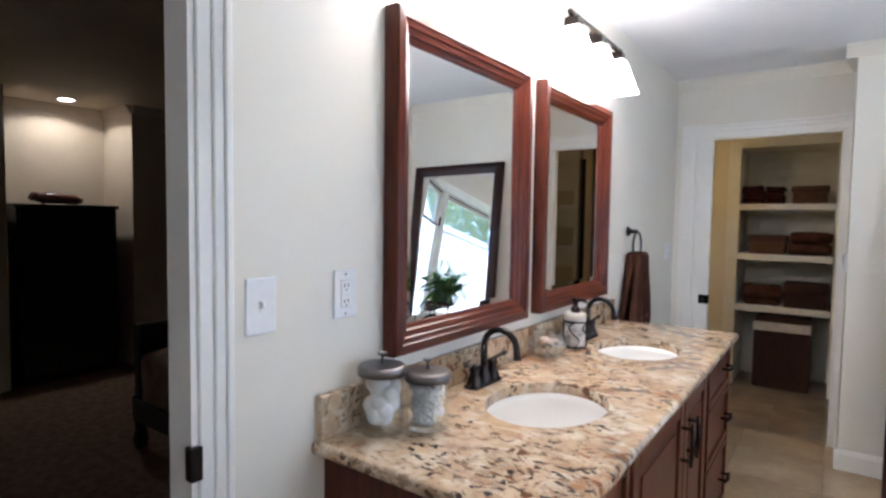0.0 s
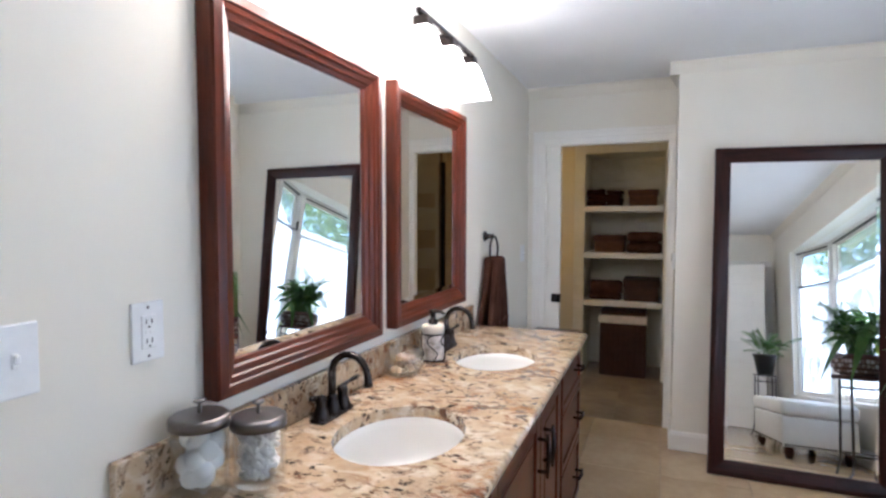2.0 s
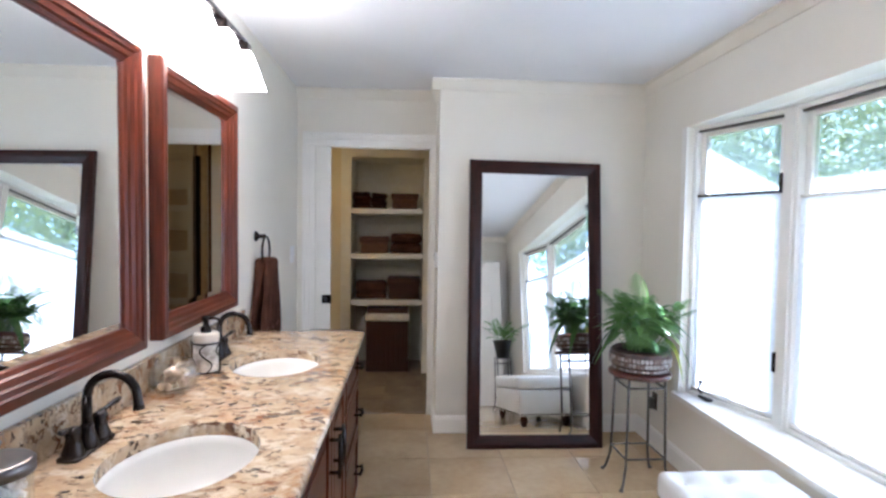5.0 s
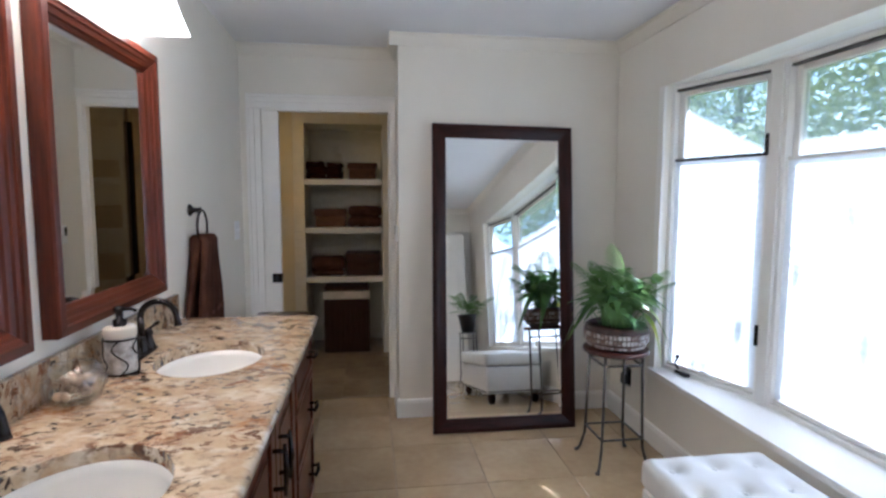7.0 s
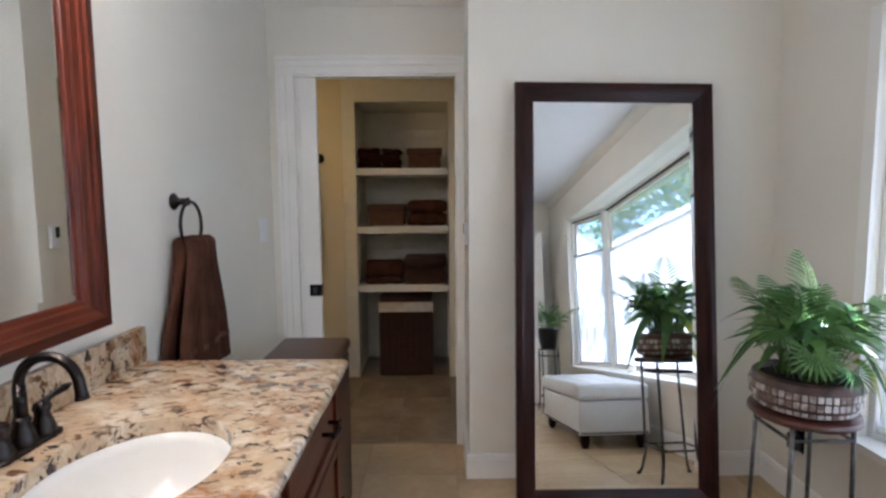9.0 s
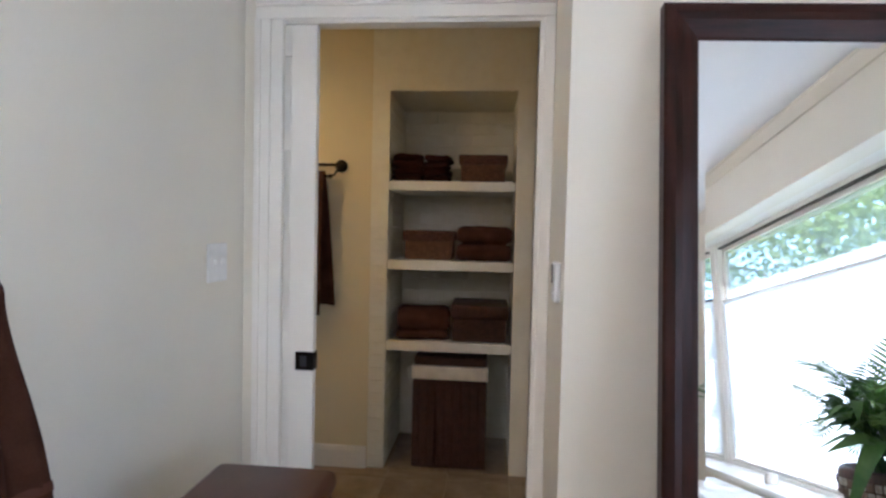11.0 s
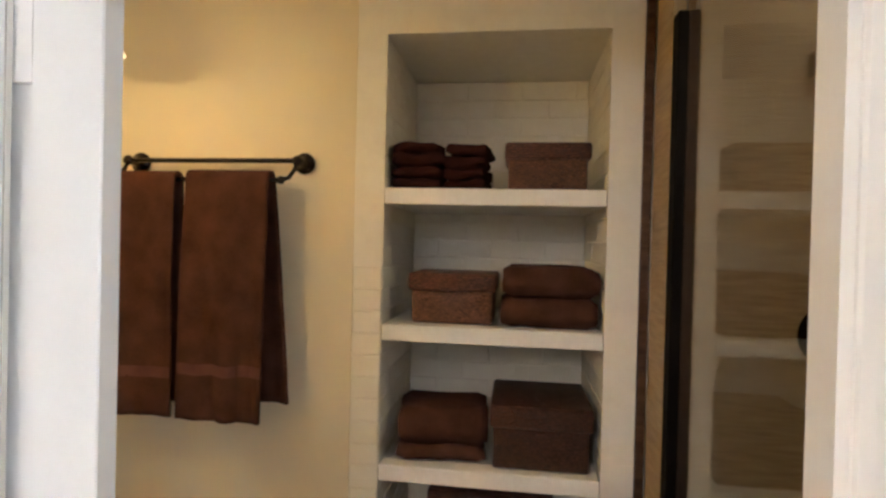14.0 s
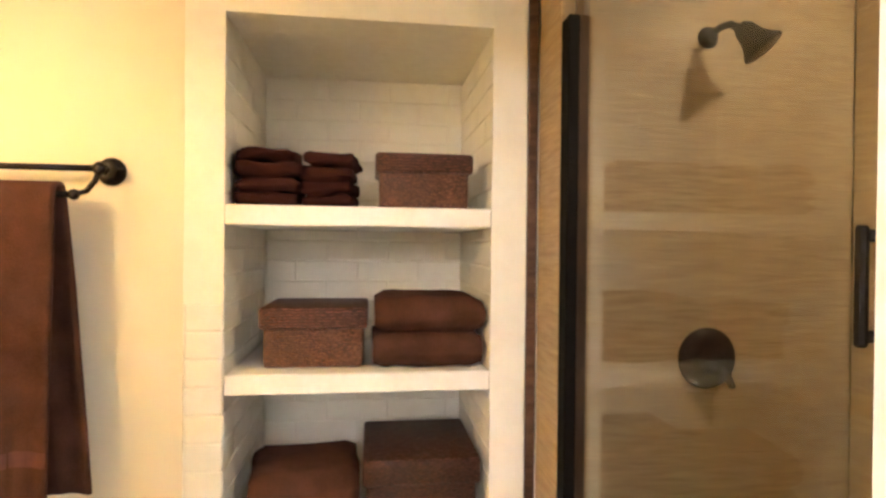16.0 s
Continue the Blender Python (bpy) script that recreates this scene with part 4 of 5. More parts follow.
# ---- wall plates ----
def wall_plate(at, rz, w, h, label, kind):
    p = thing("wall_plate", (0, 0, 0), label, "switch" if kind != "outlet" else "outlet")
    part("plate", bm_box(-w / 2, -0.006, -h / 2, w / 2, 0, h / 2, 0.003, 2), PLASTIC, p)
    if kind == "outlet":
        o = part("receptacle", bm_box(-0.0168, -0.0085, -0.0335, 0.0168, -0.005, 0.0335, 0.0015), PLASTIC, p)
        # openings are thin dark blocks on the face, coloured like the shade inside
        for z in (0.019, -0.019):
            for x in (-0.006, 0.006):
                part("slot", bm_box(x - 0.0011, -0.009, z - 0.003, x + 0.0011, -0.008, z + 0.006), DARKPL, o)
            part("ground_hole", bm_box(-0.002, -0.009, z - 0.011, 0.002, -0.008, z - 0.007), DARKPL, o)
        for x in (-0.005, 0.005):
            part("button", bm_box(x - 0.004, -0.0095, -0.003, x + 0.004, -0.008, 0.003, 0.0005), PLASTIC, o)
        for z in (0.048, -0.048):
            part("screw", turn(bm_lathe([(0.003, 0), (0.0025, 0.001), (0, 0.0012)], seg=10), pose(0, -0.006, z, 90)), STEEL, p)
    else:
        for x in ((0,) if kind == "single" else (-0.023, 0.023)):
            part("toggle_slot", bm_box(x - 0.005, -0.0075, -0.012, x + 0.005, -0.005, 0.012, 0.001), PLASTIC, p)
            part("toggle", bm_box(x - 0.004, -0.016, -0.004, x + 0.004, -0.006, 0.010, 0.002), PLASTIC, p)
    p.matrix_basis = pose(*at, 0, 0, rz)
    return p


wall_plate((W, 0.315, 1.236), 90, 0.073, 0.118, "white single toggle switch on a cream wall", "single")
wall_plate((W, 0.553, 1.238), 90, 0.073, 0.118, "white duplex outlet beside the vanity mirror", "outlet")
wall_plate((W, 3.68, 1.22), 90, 0.118, 0.118, "white double toggle switch by the pocket door", "double")
th = thing("thermostat", (JX, 3.60, 1.155), "white wall control with a small grey display", "thermostat")
part("body", bm_box(JX - 0.018, 3.568, 1.145, JX, 3.630, 1.255, 0.005, 2), PLASTIC, th)
part("display", bm_box(JX - 0.0205, 3.597, 1.195, JX - 0.017, 3.625, 1.247, 0.001), mat("grey_display", (0.07, 0.075, 0.07), 0.2, bump=0), th, "dark grey display")
part("slider", bm_box(JX - 0.022, 3.585, 1.165, JX - 0.017, 3.61, 1.175, 0.001), PLASTIC, th)
rcp = thing("dark_outlet", (E, 3.25, 0.12), "dark bronze outlet plate with a plugged adapter", "outlet")
part("plate", bm_box(E - 0.006, 3.20, 0.245, E, 3.27, 0.36, 0.002), BRONZE, rcp)
part("adapter", bm_box(E - 0.045, 3.212, 0.255, E - 0.006, 3.258, 0.325, 0.006, 2), DARKPL, rcp, "black plug-in adapter")


# ---- towels ----
def hanging_towel(name, w, front_len, back_len, rod, seed, label, material, group="", thick=0.010, band=0.12, gather=0.0, lean=0.0):
    """A towel over a rod at the origin along x, front towards -y: one folded sheet with soft waves."""
    root = thing(name, (0, 0, 0), label, "towel", group)
    nx, path = 26, []
    for k in range(30):
        path.append((rod, -back_len * (1 - k / 29)))
    for k in range(1, 8):
        a = math.pi * k / 8
        path.append((rod * math.cos(a), rod * math.sin(a)))
    for k in range(44):
        path.append((-rod, -front_len * k / 43))

    def sheet(k0, k1, grow):
        b = bmesh.new()
        rows = []
        for y, z in path[k0:k1]:
            row = []
            for i in range(nx + 1):
                u = i / nx - 0.5
                hang = max(0.0, -z)
                side = -1 if y < 0 else 1
                wv = 0.026 * noise.noise(Vector((u * 4 + seed, z * 1.2, seed * 3.1 + side))) * min(1, hang * 5) + 0.007 * math.sin(u * 13 + seed + z * 1.5) * min(1, hang * 4)
                sq = 1 - gather * math.exp(-(hang * 3.6) ** 1.5) if gather else 1.0
                yy = y + side * (abs(wv) + 0.010 * hang + grow)
                shear = lean * hang * (1 if side > 0 else -0.15)
                pl = gather * 0.035 * math.exp(-hang * 3) * math.sin(u * 21 + 1.0)
                row.append(b.verts.new((u * w * sq + shear + 0.006 * noise.noise(Vector((seed, z * 3, u))), yy + pl, z + 0.006 * noise.noise(Vector((u * 5, seed, 1.0))) * (hang > 0.1))))
            rows.append(row)
        for p, q in zip(rows, rows[1:]):
            for i in range(nx):
                b.faces.new((p[i], p[i + 1], q[i + 1], q[i])).smooth = True
        return b

    ob = part("terry_cloth", sheet(0, len(path), 0.0), material, root)
    so = ob.modifiers.new("thickness", "SOLIDIFY")
    so.thickness, so.offset = thick, 1.0
    if band:
        k1 = len(path) - 1 - int(43 * band / front_len)
        bd = part("woven_band", sheet(k1 - 3, k1, thick + 0.0015), TOWELB, root, "flat woven border band")
    return root


t1 = hanging_towel("bath_towel", 0.262, 0.73, 0.70, 0.016, 1.0, "dark brown bath towel folded over the bar", TOWEL, "bath towels", band=0.11)
t1.matrix_basis = pose(-1.229, 4.905, 1.602)
t2 = hanging_towel("bath_towel", 0.268, 0.735, 0.69, 0.017, 4.3, "brown bath towel folded over the bar", TOWEL, "bath towels", band=0.12, lean=0.07)
t2.matrix_basis = pose(-0.929, 4.905, 1.604)
t3 = hanging_towel("hand_towel", 0.40, 0.43, 0.38, 0.012, 7.7, "dark brown hand towel drawn through a bronze ring", TOWEL, "", 0.017, 0.07, 0.66)
t3.matrix_basis = pose(W + 0.055, 2.775, 1.225, 0, 0, 90)

bar = thing("towel_bar", (-1.02, N, 1.66), "double oil-rubbed bronze towel bar on a cream wall", "towel bar")
ros = [(0, 0), (0.034, 0), (0.035, 0.006), (0.030, 0.012), (0.022, 0.016), (0.018, 0.024), (0.013, 0.030), (0.013, 0.06), (0.017, 0.066), (0.013, 0.074), (0, 0.077)]
for x in (-1.313, -0.738):
    b = bm_lathe(ros, seg=24)
    turn(b, pose(x, N, 1.668, 90))
    part("rosette", b, BRONZE, bar)
    part("bracket", bm_tube([(x, N - 0.065, 1.668), (x - 0.004, N - 0.076, 1.638), (x - 0.014, N - 0.094, 1.612), (x - 0.030, N - 0.115, 1.602)], 0.0065), BRONZE, bar)
    part("finial", bm_lathe([(0, -0.013), (0.009, -0.010), (0.013, 0), (0.009, 0.010), (0, 0.013)], (x - 0.030, N - 0.115, 1.602), 16), BRONZE, bar)
part("upper_rod", bm_tube([(-1.325, N - 0.065, 1.668), (-0.726, N - 0.065, 1.668)], 0.008), BRONZE, bar)
part("lower_rod", bm_tube([(-1.345, N - 0.115, 1.602), (-0.766, N - 0.115, 1.602)], 0.008), BRONZE, bar)
ring = thing("towel_ring", (W, 2.745, 1.36), "oil-rubbed bronze towel ring on the wall", "towel ring")
b = bm_lathe([(0, 0), (0.028, 0), (0.029, 0.006), (0.02, 0.014), (0.012, 0.022), (0.012, 0.045), (0.015, 0.052), (0, 0.06)], seg=24)
part("rosette", turn(b, pose(W, 2.765, 1.368, 0, 90, 0)), BRONZE, ring)
part("ring", bm_tube(arc((W + 0.055, 2.770, 1.29), 0.077, 0, 360, 36, "yz"), 0.006, 8, cap=False), BRONZE, ring)

# ---- leaning floor mirror ----
fm = thing("floor_mirror", (0, 0, 0), "tall dark espresso framed mirror leaning on the wall", "mirror")
framed(fm, 0.900, 1.900, 0.085, [(0, 0.0), (0, 0.03), (0.06, 0.036), (0.3, 0.038), (0.5, 0.034), (0.8, 0.024), (0.95, 0.018), (1.0, 0.014), (1.0, 0.004), (0.5, 0.0)], ESPRESSO, ESPRESSO_X, 0.02)
fm.matrix_basis = pose(0.465, 3.223, 0.003, -7.5, 0.7, 1.0)

# ---- brown bin beside the vanity ----
tb = thing("laundry_bin", (-0.42, 3.13, 0), "brown leather laundry bin with rounded lid", "laundry bin")
part("body", smooth(bm_box(-0.565, 2.895, 0.0, -0.275, 3.355, 0.70, 0.02, 3)), LEATHER, tb)
part("lid", smooth(bm_box(-0.572, 2.888, 0.70, -0.268, 3.362, 0.752, 0.022, 4)), LEATHER, tb, "padded brown leather lid")

# ---- niche shelves and their contents ----
SH = [1.595, 1.162, 0.716]
for z in SH:
    solid("niche_shelf", bm_box(NX0 + 0.003, N - 0.004, z - 0.052, NX1 - 0.003, NB - 0.002, z, 0.003), SHELFW, "thick white painted shelf in the brick niche", "shelf", "niche shelves", at=(-0.13, N, z - 0.052))


def basket(x0, x1, y0, y1, z, h, label, material):
    b = thing("lidded_basket", ((x0 + x1) / 2, y0, z), label, "basket", "lidded baskets")
    part("body", smooth(bm_box(x0 + 0.011, y0 + 0.012, z + 0.001, x1 - 0.011, y1 - 0.008, z + h - 0.02, 0.010, 2)), material, b)
    part("lid", smooth(bm_box(x0, y0, z + h * 0.64, x1, y1, z + h, 0.010, 2)), WEAVED if material is WEAVED else WEAVEL, b, "glossy dark woven lid")


basket(-0.098, 0.168, 5.05, 5.28, SH[0], 0.150, "brown woven rush box with lid on shelf", WEAVE)
basket(-0.402, -0.115, 5.07, 5.34, SH[1], 0.165, "brown woven rush box with lid on shelf", WEAVE)
basket(-0.125, 0.196, 5.04, 5.38, SH[2], 0.205, "large dark woven box with flat lid on shelf", WEAVED)


def folded(x0, x1, y0, y1, z, h, n, seed, label, material, twist=0.0, rough=0.007, cuts=None):
    """A stack of folded towels with soft rounded fronts."""
    st = thing("towel_stack", ((x0 + x1) / 2, (y0 + y1) / 2, z), label, "towels", "folded towels")
    rg = random.Random(seed)
    cuts = [h * c for c in (cuts or [k / n for k in range(n + 1)])]
    for k in range(n):
        dx, dy = rg.uniform(-0.008, 0.008), rg.uniform(-0.008, 0.008)
        b = bm_box(x0 + dx, y0 + dy, z + cuts[k] + 0.001, x1 + dx, y1 + dy, z + cuts[k + 1] - 0.001)
        bmesh.ops.subdivide_edges(b, edges=b.edges, cuts=9, use_grid_fill=True)
        cx, cy, cz = (x0 + x1) / 2 + dx, (y0 + y1) / 2 + dy, z + (cuts[k] + cuts[k + 1]) / 2
        for v in b.verts:
            fy, fx = abs(v.co.y - cy) / (y1 - y0) * 2, abs(v.co.x - cx) / (x1 - x0) * 2
            pin = math.sqrt(max(0.0, 1 - max(0, (fy - 0.8) / 0.2) ** 2)) * (0.7 + 0.3 * math.sqrt(max(0.0, 1 - max(0, (fx - 0.8) / 0.2) ** 2)))
            v.co.z = cz + (v.co.z - cz) * max(0.25, pin) + rough * noise.noise(v.co * 14 + Vector((seed, k, 0)))
            v.co.x += rough * noise.noise(v.co * 11 + Vector((k, seed, 4)))
            v.co.y += rough * noise.noise(v.co * 11 + Vector((k, seed, 9)))
            v.co.z = max(v.co.z, z + 0.001)
        if twist:
            turn(b, Matrix.Translation((cx, cy, 0)) @ Matrix.Rotation(radians(twist), 4, "Z") @ Matrix.Translation((-cx, -cy, 0)))
        part("folded_towel", smooth(b), material, st)
    return st


folded(-0.465, -0.300, 5.06, 5.26, SH[0], 0.160, 4, 3, "stack of dark brown folded face cloths", TOWELD, 3, 0.017)
folded(-0.285, -0.150, 5.07, 5.24, SH[0], 0.148, 4, 8, "stack of dark brown folded face cloths", TOWELD, -4, 0.017)
folded(-0.098, 0.200, 5.045, 5.32, SH[1], 0.195, 2, 12, "two thick brown folded bath towels", TOWEL)
folded(-0.440, -0.150, 5.05, 5.33, SH[2], 0.170, 2, 17, "two brown folded bath towels on shelf", TOWEL, 6, 0.009, (0, 0.34, 1))

hm = thing("hamper", (-0.12, 5.2, 0), "dark wicker laundry hamper with linen liner", "hamper")
bmh = bm_box(-0.325, 5.06, 0.0, 0.085, 5.40, 0.54, 0.015, 2)
part("body", bmh, WEAVED, hm)
part("liner", smooth(bm_box(-0.335, 5.05, 0.498, 0.092, 5.41, 0.575, 0.012, 2)), LINEN, hm, "cream linen liner folded over the rim")
part("lid", smooth(bm_box(-0.322, 5.063, 0.576, 0.082, 5.397, 0.625, 0.010, 2)), WEAVED, hm, "dark wicker lid")
for k in range(9):
    x = -0.31 + 0.38 * k / 8
    part("upright_slat", bm_box(x - 0.016, 5.050, 0.01, x + 0.016, 5.060, 0.495, 0.003), WEAVED, hm)
part("tie", bm_tube([(-0.336, 5.06, 0.57), (-0.36, 5.05, 0.55), (-0.352, 5.045, 0.48)], 0.004, 6), LINEN, hm)

# ---- shower ----
sg = thing("shower_door", (GX, 4.45, 0), "frameless clear glass shower door with bronze channel", "shower door")
gl = part("glass_panel", bm_box(GX + 0.024, 3.925, 0.06, GX + 0.032, 4.835, 2.2), SHGLASS, sg)
gl.visible_shadow = False
part("wall_channel", bm_box(GX - 0.004, 4.800, 0.0, GX + 0.0235, 4.849, 2.035, 0.003), CHANNEL, sg, "dark bronze wall channel")
part("side_channel", bm_box(GX + 0.0325, 4.836, 0.0, GX + 0.066, 4.849, H, 0.002), mat("brown_channel", (0.12, 0.07, 0.045), 0.4, 0.5), sg)
hb = bmesh.new()
for x in (GX + 0.006, GX + 0.050):
    bm_box(x - 0.005, 4.039, 1.405, x + 0.005, 4.051, 1.520, 0.003, 1, hb)
for z in (1.415, 1.51):
    bm_tube([(GX + 0.006, 4.045, z), (GX + 0.050, 4.045, z)], 0.006, 8, hb)
part("handle", hb, BRONZE, sg, "dark bronze back-to-back handle")
setting("trim_tile_edge", bm_box(0.309, N - 0.010, 0, 0.336, N + 0.003, H, 0.003), mat("brown_bronze_strip", (0.13, 0.07, 0.04), 0.35, 0.5, other=(0.07, 0.035, 0.02), stretch=(1, 1, 6)), "dark bronze tile edge strip on the wall", "tile edge")
setting("shower_curb", bm_boxes((GX - 0.05, DB, -0.003, GX + 0.06, 4.85, 0.06)), TILES, "low tan tiled shower curb", "shower curb")

hd = thing("shower_fixture", (0.83, N, 2.05), "oil-rubbed bronze bell shower head on tiled wall", "shower head")
hd.scale = (0.88, 0.88, 0.88)
part("flange", turn(bm_lathe([(0, 0), (0.036, 0), (0.034, 0.01), (0.02, 0.018), (0, 0.02)], seg=24), pose(0.83, N, 2.093, 90)), BRONZE, hd)
part("arm", bm_tube([(0.83, N - 0.01, 2.093), (0.835, N - 0.06, 2.105), (0.842, N - 0.10, 2.10), (0.85, N - 0.13, 2.075)], 0.011), BRONZE, hd)
b = bm_lathe([(0, 0.022), (0.018, 0.020), (0.028, 0.004), (0.031, -0.014), (0.035, -0.034), (0.047, -0.058), (0.057, -0.070), (0.059, -0.079), (0.052, -0.082), (0, -0.080)], seg=32)
part("bell", turn(b, pose(0.855, N - 0.145, 2.065, -22, -32, 0)), BRONZE, hd)
vl = thing("shower_valve", (0.84, N, 1.185), "round dark bronze shower valve trim with lever", "shower valve")
part("plate", turn(bm_lathe([(0, 0.02), (0.05, 0.02), (0.08, 0.012), (0.088, 0.0), (0.088, -0.004), (0, -0.004)], seg=40), pose(0.84, N - 0.004, 1.185, 90)), BRONZE, vl)
part("hub", turn(bm_lathe([(0.042, 0.016), (0.040, 0.024), (0.032, 0.030), (0.030, 0.050), (0.022, 0.060), (0, 0.062)], seg=24), pose(0.84, N - 0.004, 1.185, 90)), BRONZE, vl)
part("lever", bm_tube([(0.84, N - 0.05, 1.185), (0.864, N - 0.058, 1.150), (0.882, N - 0.060, 1.115)], [0.014, 0.012, 0.009]), BRONZE, vl)

# closet ceiling light, its bar and last two shades added, and shower light
LAMPS, LZ = ((-1.22, 4.68), (-1.20, 4.36), (-1.18, 4.04)), 1.925
sc = thing("ceiling_fixture", (*LAMPS[1], H), "bronze ceiling light, one warm bell shade and two added ones", "ceiling lamp")
part("canopy", bm_lathe([(0, 0), (0.07, 0), (0.07, -0.012), (0.03, -0.03), (0, -0.03)], (*LAMPS[1], H - 0.0005), 28), BRONZE, sc)
part("stem", bm_tube([(*LAMPS[1], H - 0.02), (*LAMPS[1], LZ + 0.25)], 0.010), BRONZE, sc)
part("bar", bm_tube([(x, y, LZ + 0.25) for x, y in LAMPS], 0.010), BRONZE, sc)
for x, y in LAMPS:
    part("holder", bm_tube([(x, y, LZ + 0.25), (x, y, LZ + 0.115)], [0.01, 0.02], 12), BRONZE, sc)
    part("shade", bm_lathe([(0.025, 0.13), (0.04, 0.12), (0.052, 0.08), (0.066, 0.035), (0.085, 0.0), (0.079, 0.002), (0.06, 0.037), (0.046, 0.08), (0.03, 0.115), (0, 0.115)], (x, y, LZ), 32), SHADEW, sc, "glowing amber glass bell shade")
# nearly all power sits in the two added, unseen shades, to brighten the niche
for (x, y), watts in zip(LAMPS, (0.013, 0.19, 0.64)):
    lamp("closet_bulb", "POINT", (x, y, LZ - 0.02), watts, (1.0, 0.655, 0.225), 0.025)
dl = thing("downlight", (1.12, 4.35, H), "small recessed shower downlight in the ceiling", "downlight", "recessed downlights")
part("ring", bm_lathe([(0.05, -0.001), (0.07, -0.004), (0.07, 0.0), (0.05, 0.0)], (1.12, 4.35, H - 0.0005), 28), TRIM, dl)
part("lens", bm_lathe([(0, -0.002), (0.05, -0.002), (0.05, 0), (0, 0)], (1.12, 4.35, H - 0.0005), 28), BULB, dl, "bright frosted lens")
lamp("shower_bulb", "SPOT", (1.12, 4.35, H - 0.02), 0.31, (1.0, 0.71, 0.25), 0.03, (1.05, 4.5, 0)).data.spot_size = radians(150)


# toilet on the closet's west wall
TY = 4.66
wc = thing("toilet", (-1.2, TY, 0), "white porcelain toilet beneath the towel bar", "toilet")
part("bowl", bm_lathe([(0, 0), (0.11, 0), (0.12, 0.02), (0.10, 0.12), (0.12, 0.22), (0.17, 0.32), (0.185, 0.37), (0.185, 0.39), (0.15, 0.39), (0.12, 0.30), (0, 0.24)], (-1.03, TY, 0), 36, (1.16, 1)), PORC, wc)
part("seat_lid", bm_lathe([(0, 0.43), (0.15, 0.428), (0.185, 0.42), (0.19, 0.40), (0.188, 0.392), (0, 0.392)], (-1.03, TY, 0), 36, (1.16, 1)), PORC, wc, "closed white toilet lid")
tank = part("tank", smooth(bm_box(-1.53, TY - 0.22, 0.36, -1.335, TY + 0.22, 0.665, 0.03, 3)), PORC, wc)
part("tank_lid", smooth(bm_box(-1.54, TY - 0.23, 0.665, -1.325, TY + 0.23, 0.70, 0.012, 3)), PORC, wc)
part("flush_lever", bm_tube([(-1.334, TY - 0.15, 0.61), (-1.315, TY - 0.15, 0.61), (-1.312, TY - 0.09, 0.605)], 0.006, 8), BRONZE, wc)


# ---- plant stands and plants ----
def plant_stand(label, height, r_top, spread, round_top):
    s = thing("plant_stand", (0, 0, 0), label, "plant stand", "plant stands")
    if round_top:
        part("top", bm_lathe([(0, height), (r_top * 0.97, height), (r_top, height - 0.006), (r_top, height - 0.018), (r_top * 0.96, height - 0.024), (0, height - 0.024)], seg=40), WOODDK, s, "round dark red wooden top")
    else:
        part("top", bm_tube([(r_top * math.cos(a), r_top * math.sin(a), height - 0.008) for a in (2 * math.pi * k / 24 for k in range(25))], 0.006, 8, cap=False), IRON, s)
        part("tray", bm_lathe([(0, height - 0.012), (r_top, height - 0.012), (r_top, height - 0.016), (0, height - 0.016)], seg=24), IRON, s)
    legs = [(sx, sy) for sx in (-1, 1) for sy in (-1, 1)]
    q = spread
    for sx, sy in legs:
        part("leg", bm_tube([(sx * q * 0.82, sy * q * 0.82, height - 0.025), (sx * q * 0.86, sy * q * 0.86, 0.3), (sx * q * 0.9, sy * q * 0.9, 0.12), (sx * q * 1.05, sy * q * 1.05, 0.03), (sx * q * 1.16, sy * q * 1.16, 0.006)], 0.0075, 8), IRON, s)
        part("foot", bm_lathe([(0, 0), (0.012, 0.002), (0.013, 0.01), (0, 0.018)], (sx * q * 1.16, sy * q * 1.16, 0), 12), IRON, s)
    for z, g in ((height - 0.075, 0.83), (0.165, 0.89)):
        for a, b in (((-1, -1), (1, -1)), ((1, -1), (1, 1)), ((1, 1), (-1, 1)), ((-1, 1), (-1, -1))):
            part("rail", bm_tube([(a[0] * q * g, a[1] * q * g, z), (b[0] * q * g, b[1] * q * g, z)], 0.006, 8), IRON, s)
    return s


def frond_mesh(length, droop, n, leaf_len, wide):
    """A palm frond: bending stem with paired narrow leaflets."""
    bm = bmesh.new()
    pts = []
    for k in range(13):
        u = k / 12
        pts.append(Vector((length * (u - 0.25 * droop * u * u), 0, length * (0.75 * u - droop * u * u * 0.95))))
    bm_tube(pts, [0.0028 * (1 - 0.8 * k / 12) + 0.0006 for k in range(13)], 5, bm)
    for k in range(n):
        u = 0.28 + 0.72 * k / (n - 1)
        f = u * 12
        i = min(11, int(f))
        p = pts[i].lerp(pts[i + 1], f - i)
        d = (pts[i + 1] - pts[i]).normalized()
        ll = leaf_len * (math.sin(math.pi * min(1, 0.18 + 0.78 * (u - 0.28) / 0.72)) * 0.9 + 0.15)
        for s in (-1, 1):
            side = (Vector((0, s, 0)) * 0.85 + d * 0.75 + Vector((0, 0, -0.12))).normalized()
            wv = d.cross(side).cross(side).normalized() * wide
            a, m1, m2 = p, p + side * ll * 0.4 + Vector((0, 0, 0.004)), p + side * ll * 0.75 - Vector((0, 0, ll * 0.05))
            e = p + side * ll - Vector((0, 0, ll * 0.18))
            v = [bm.verts.new(a), bm.verts.new(m1 + wv), bm.verts.new(m2 + wv * 0.7), bm.verts.new(e), bm.verts.new(m2 - wv * 0.7), bm.verts.new(m1 - wv)]
            bm.faces.new((v[0], v[1], v[5]))
            bm.faces.new((v[1], v[2], v[4], v[5]))
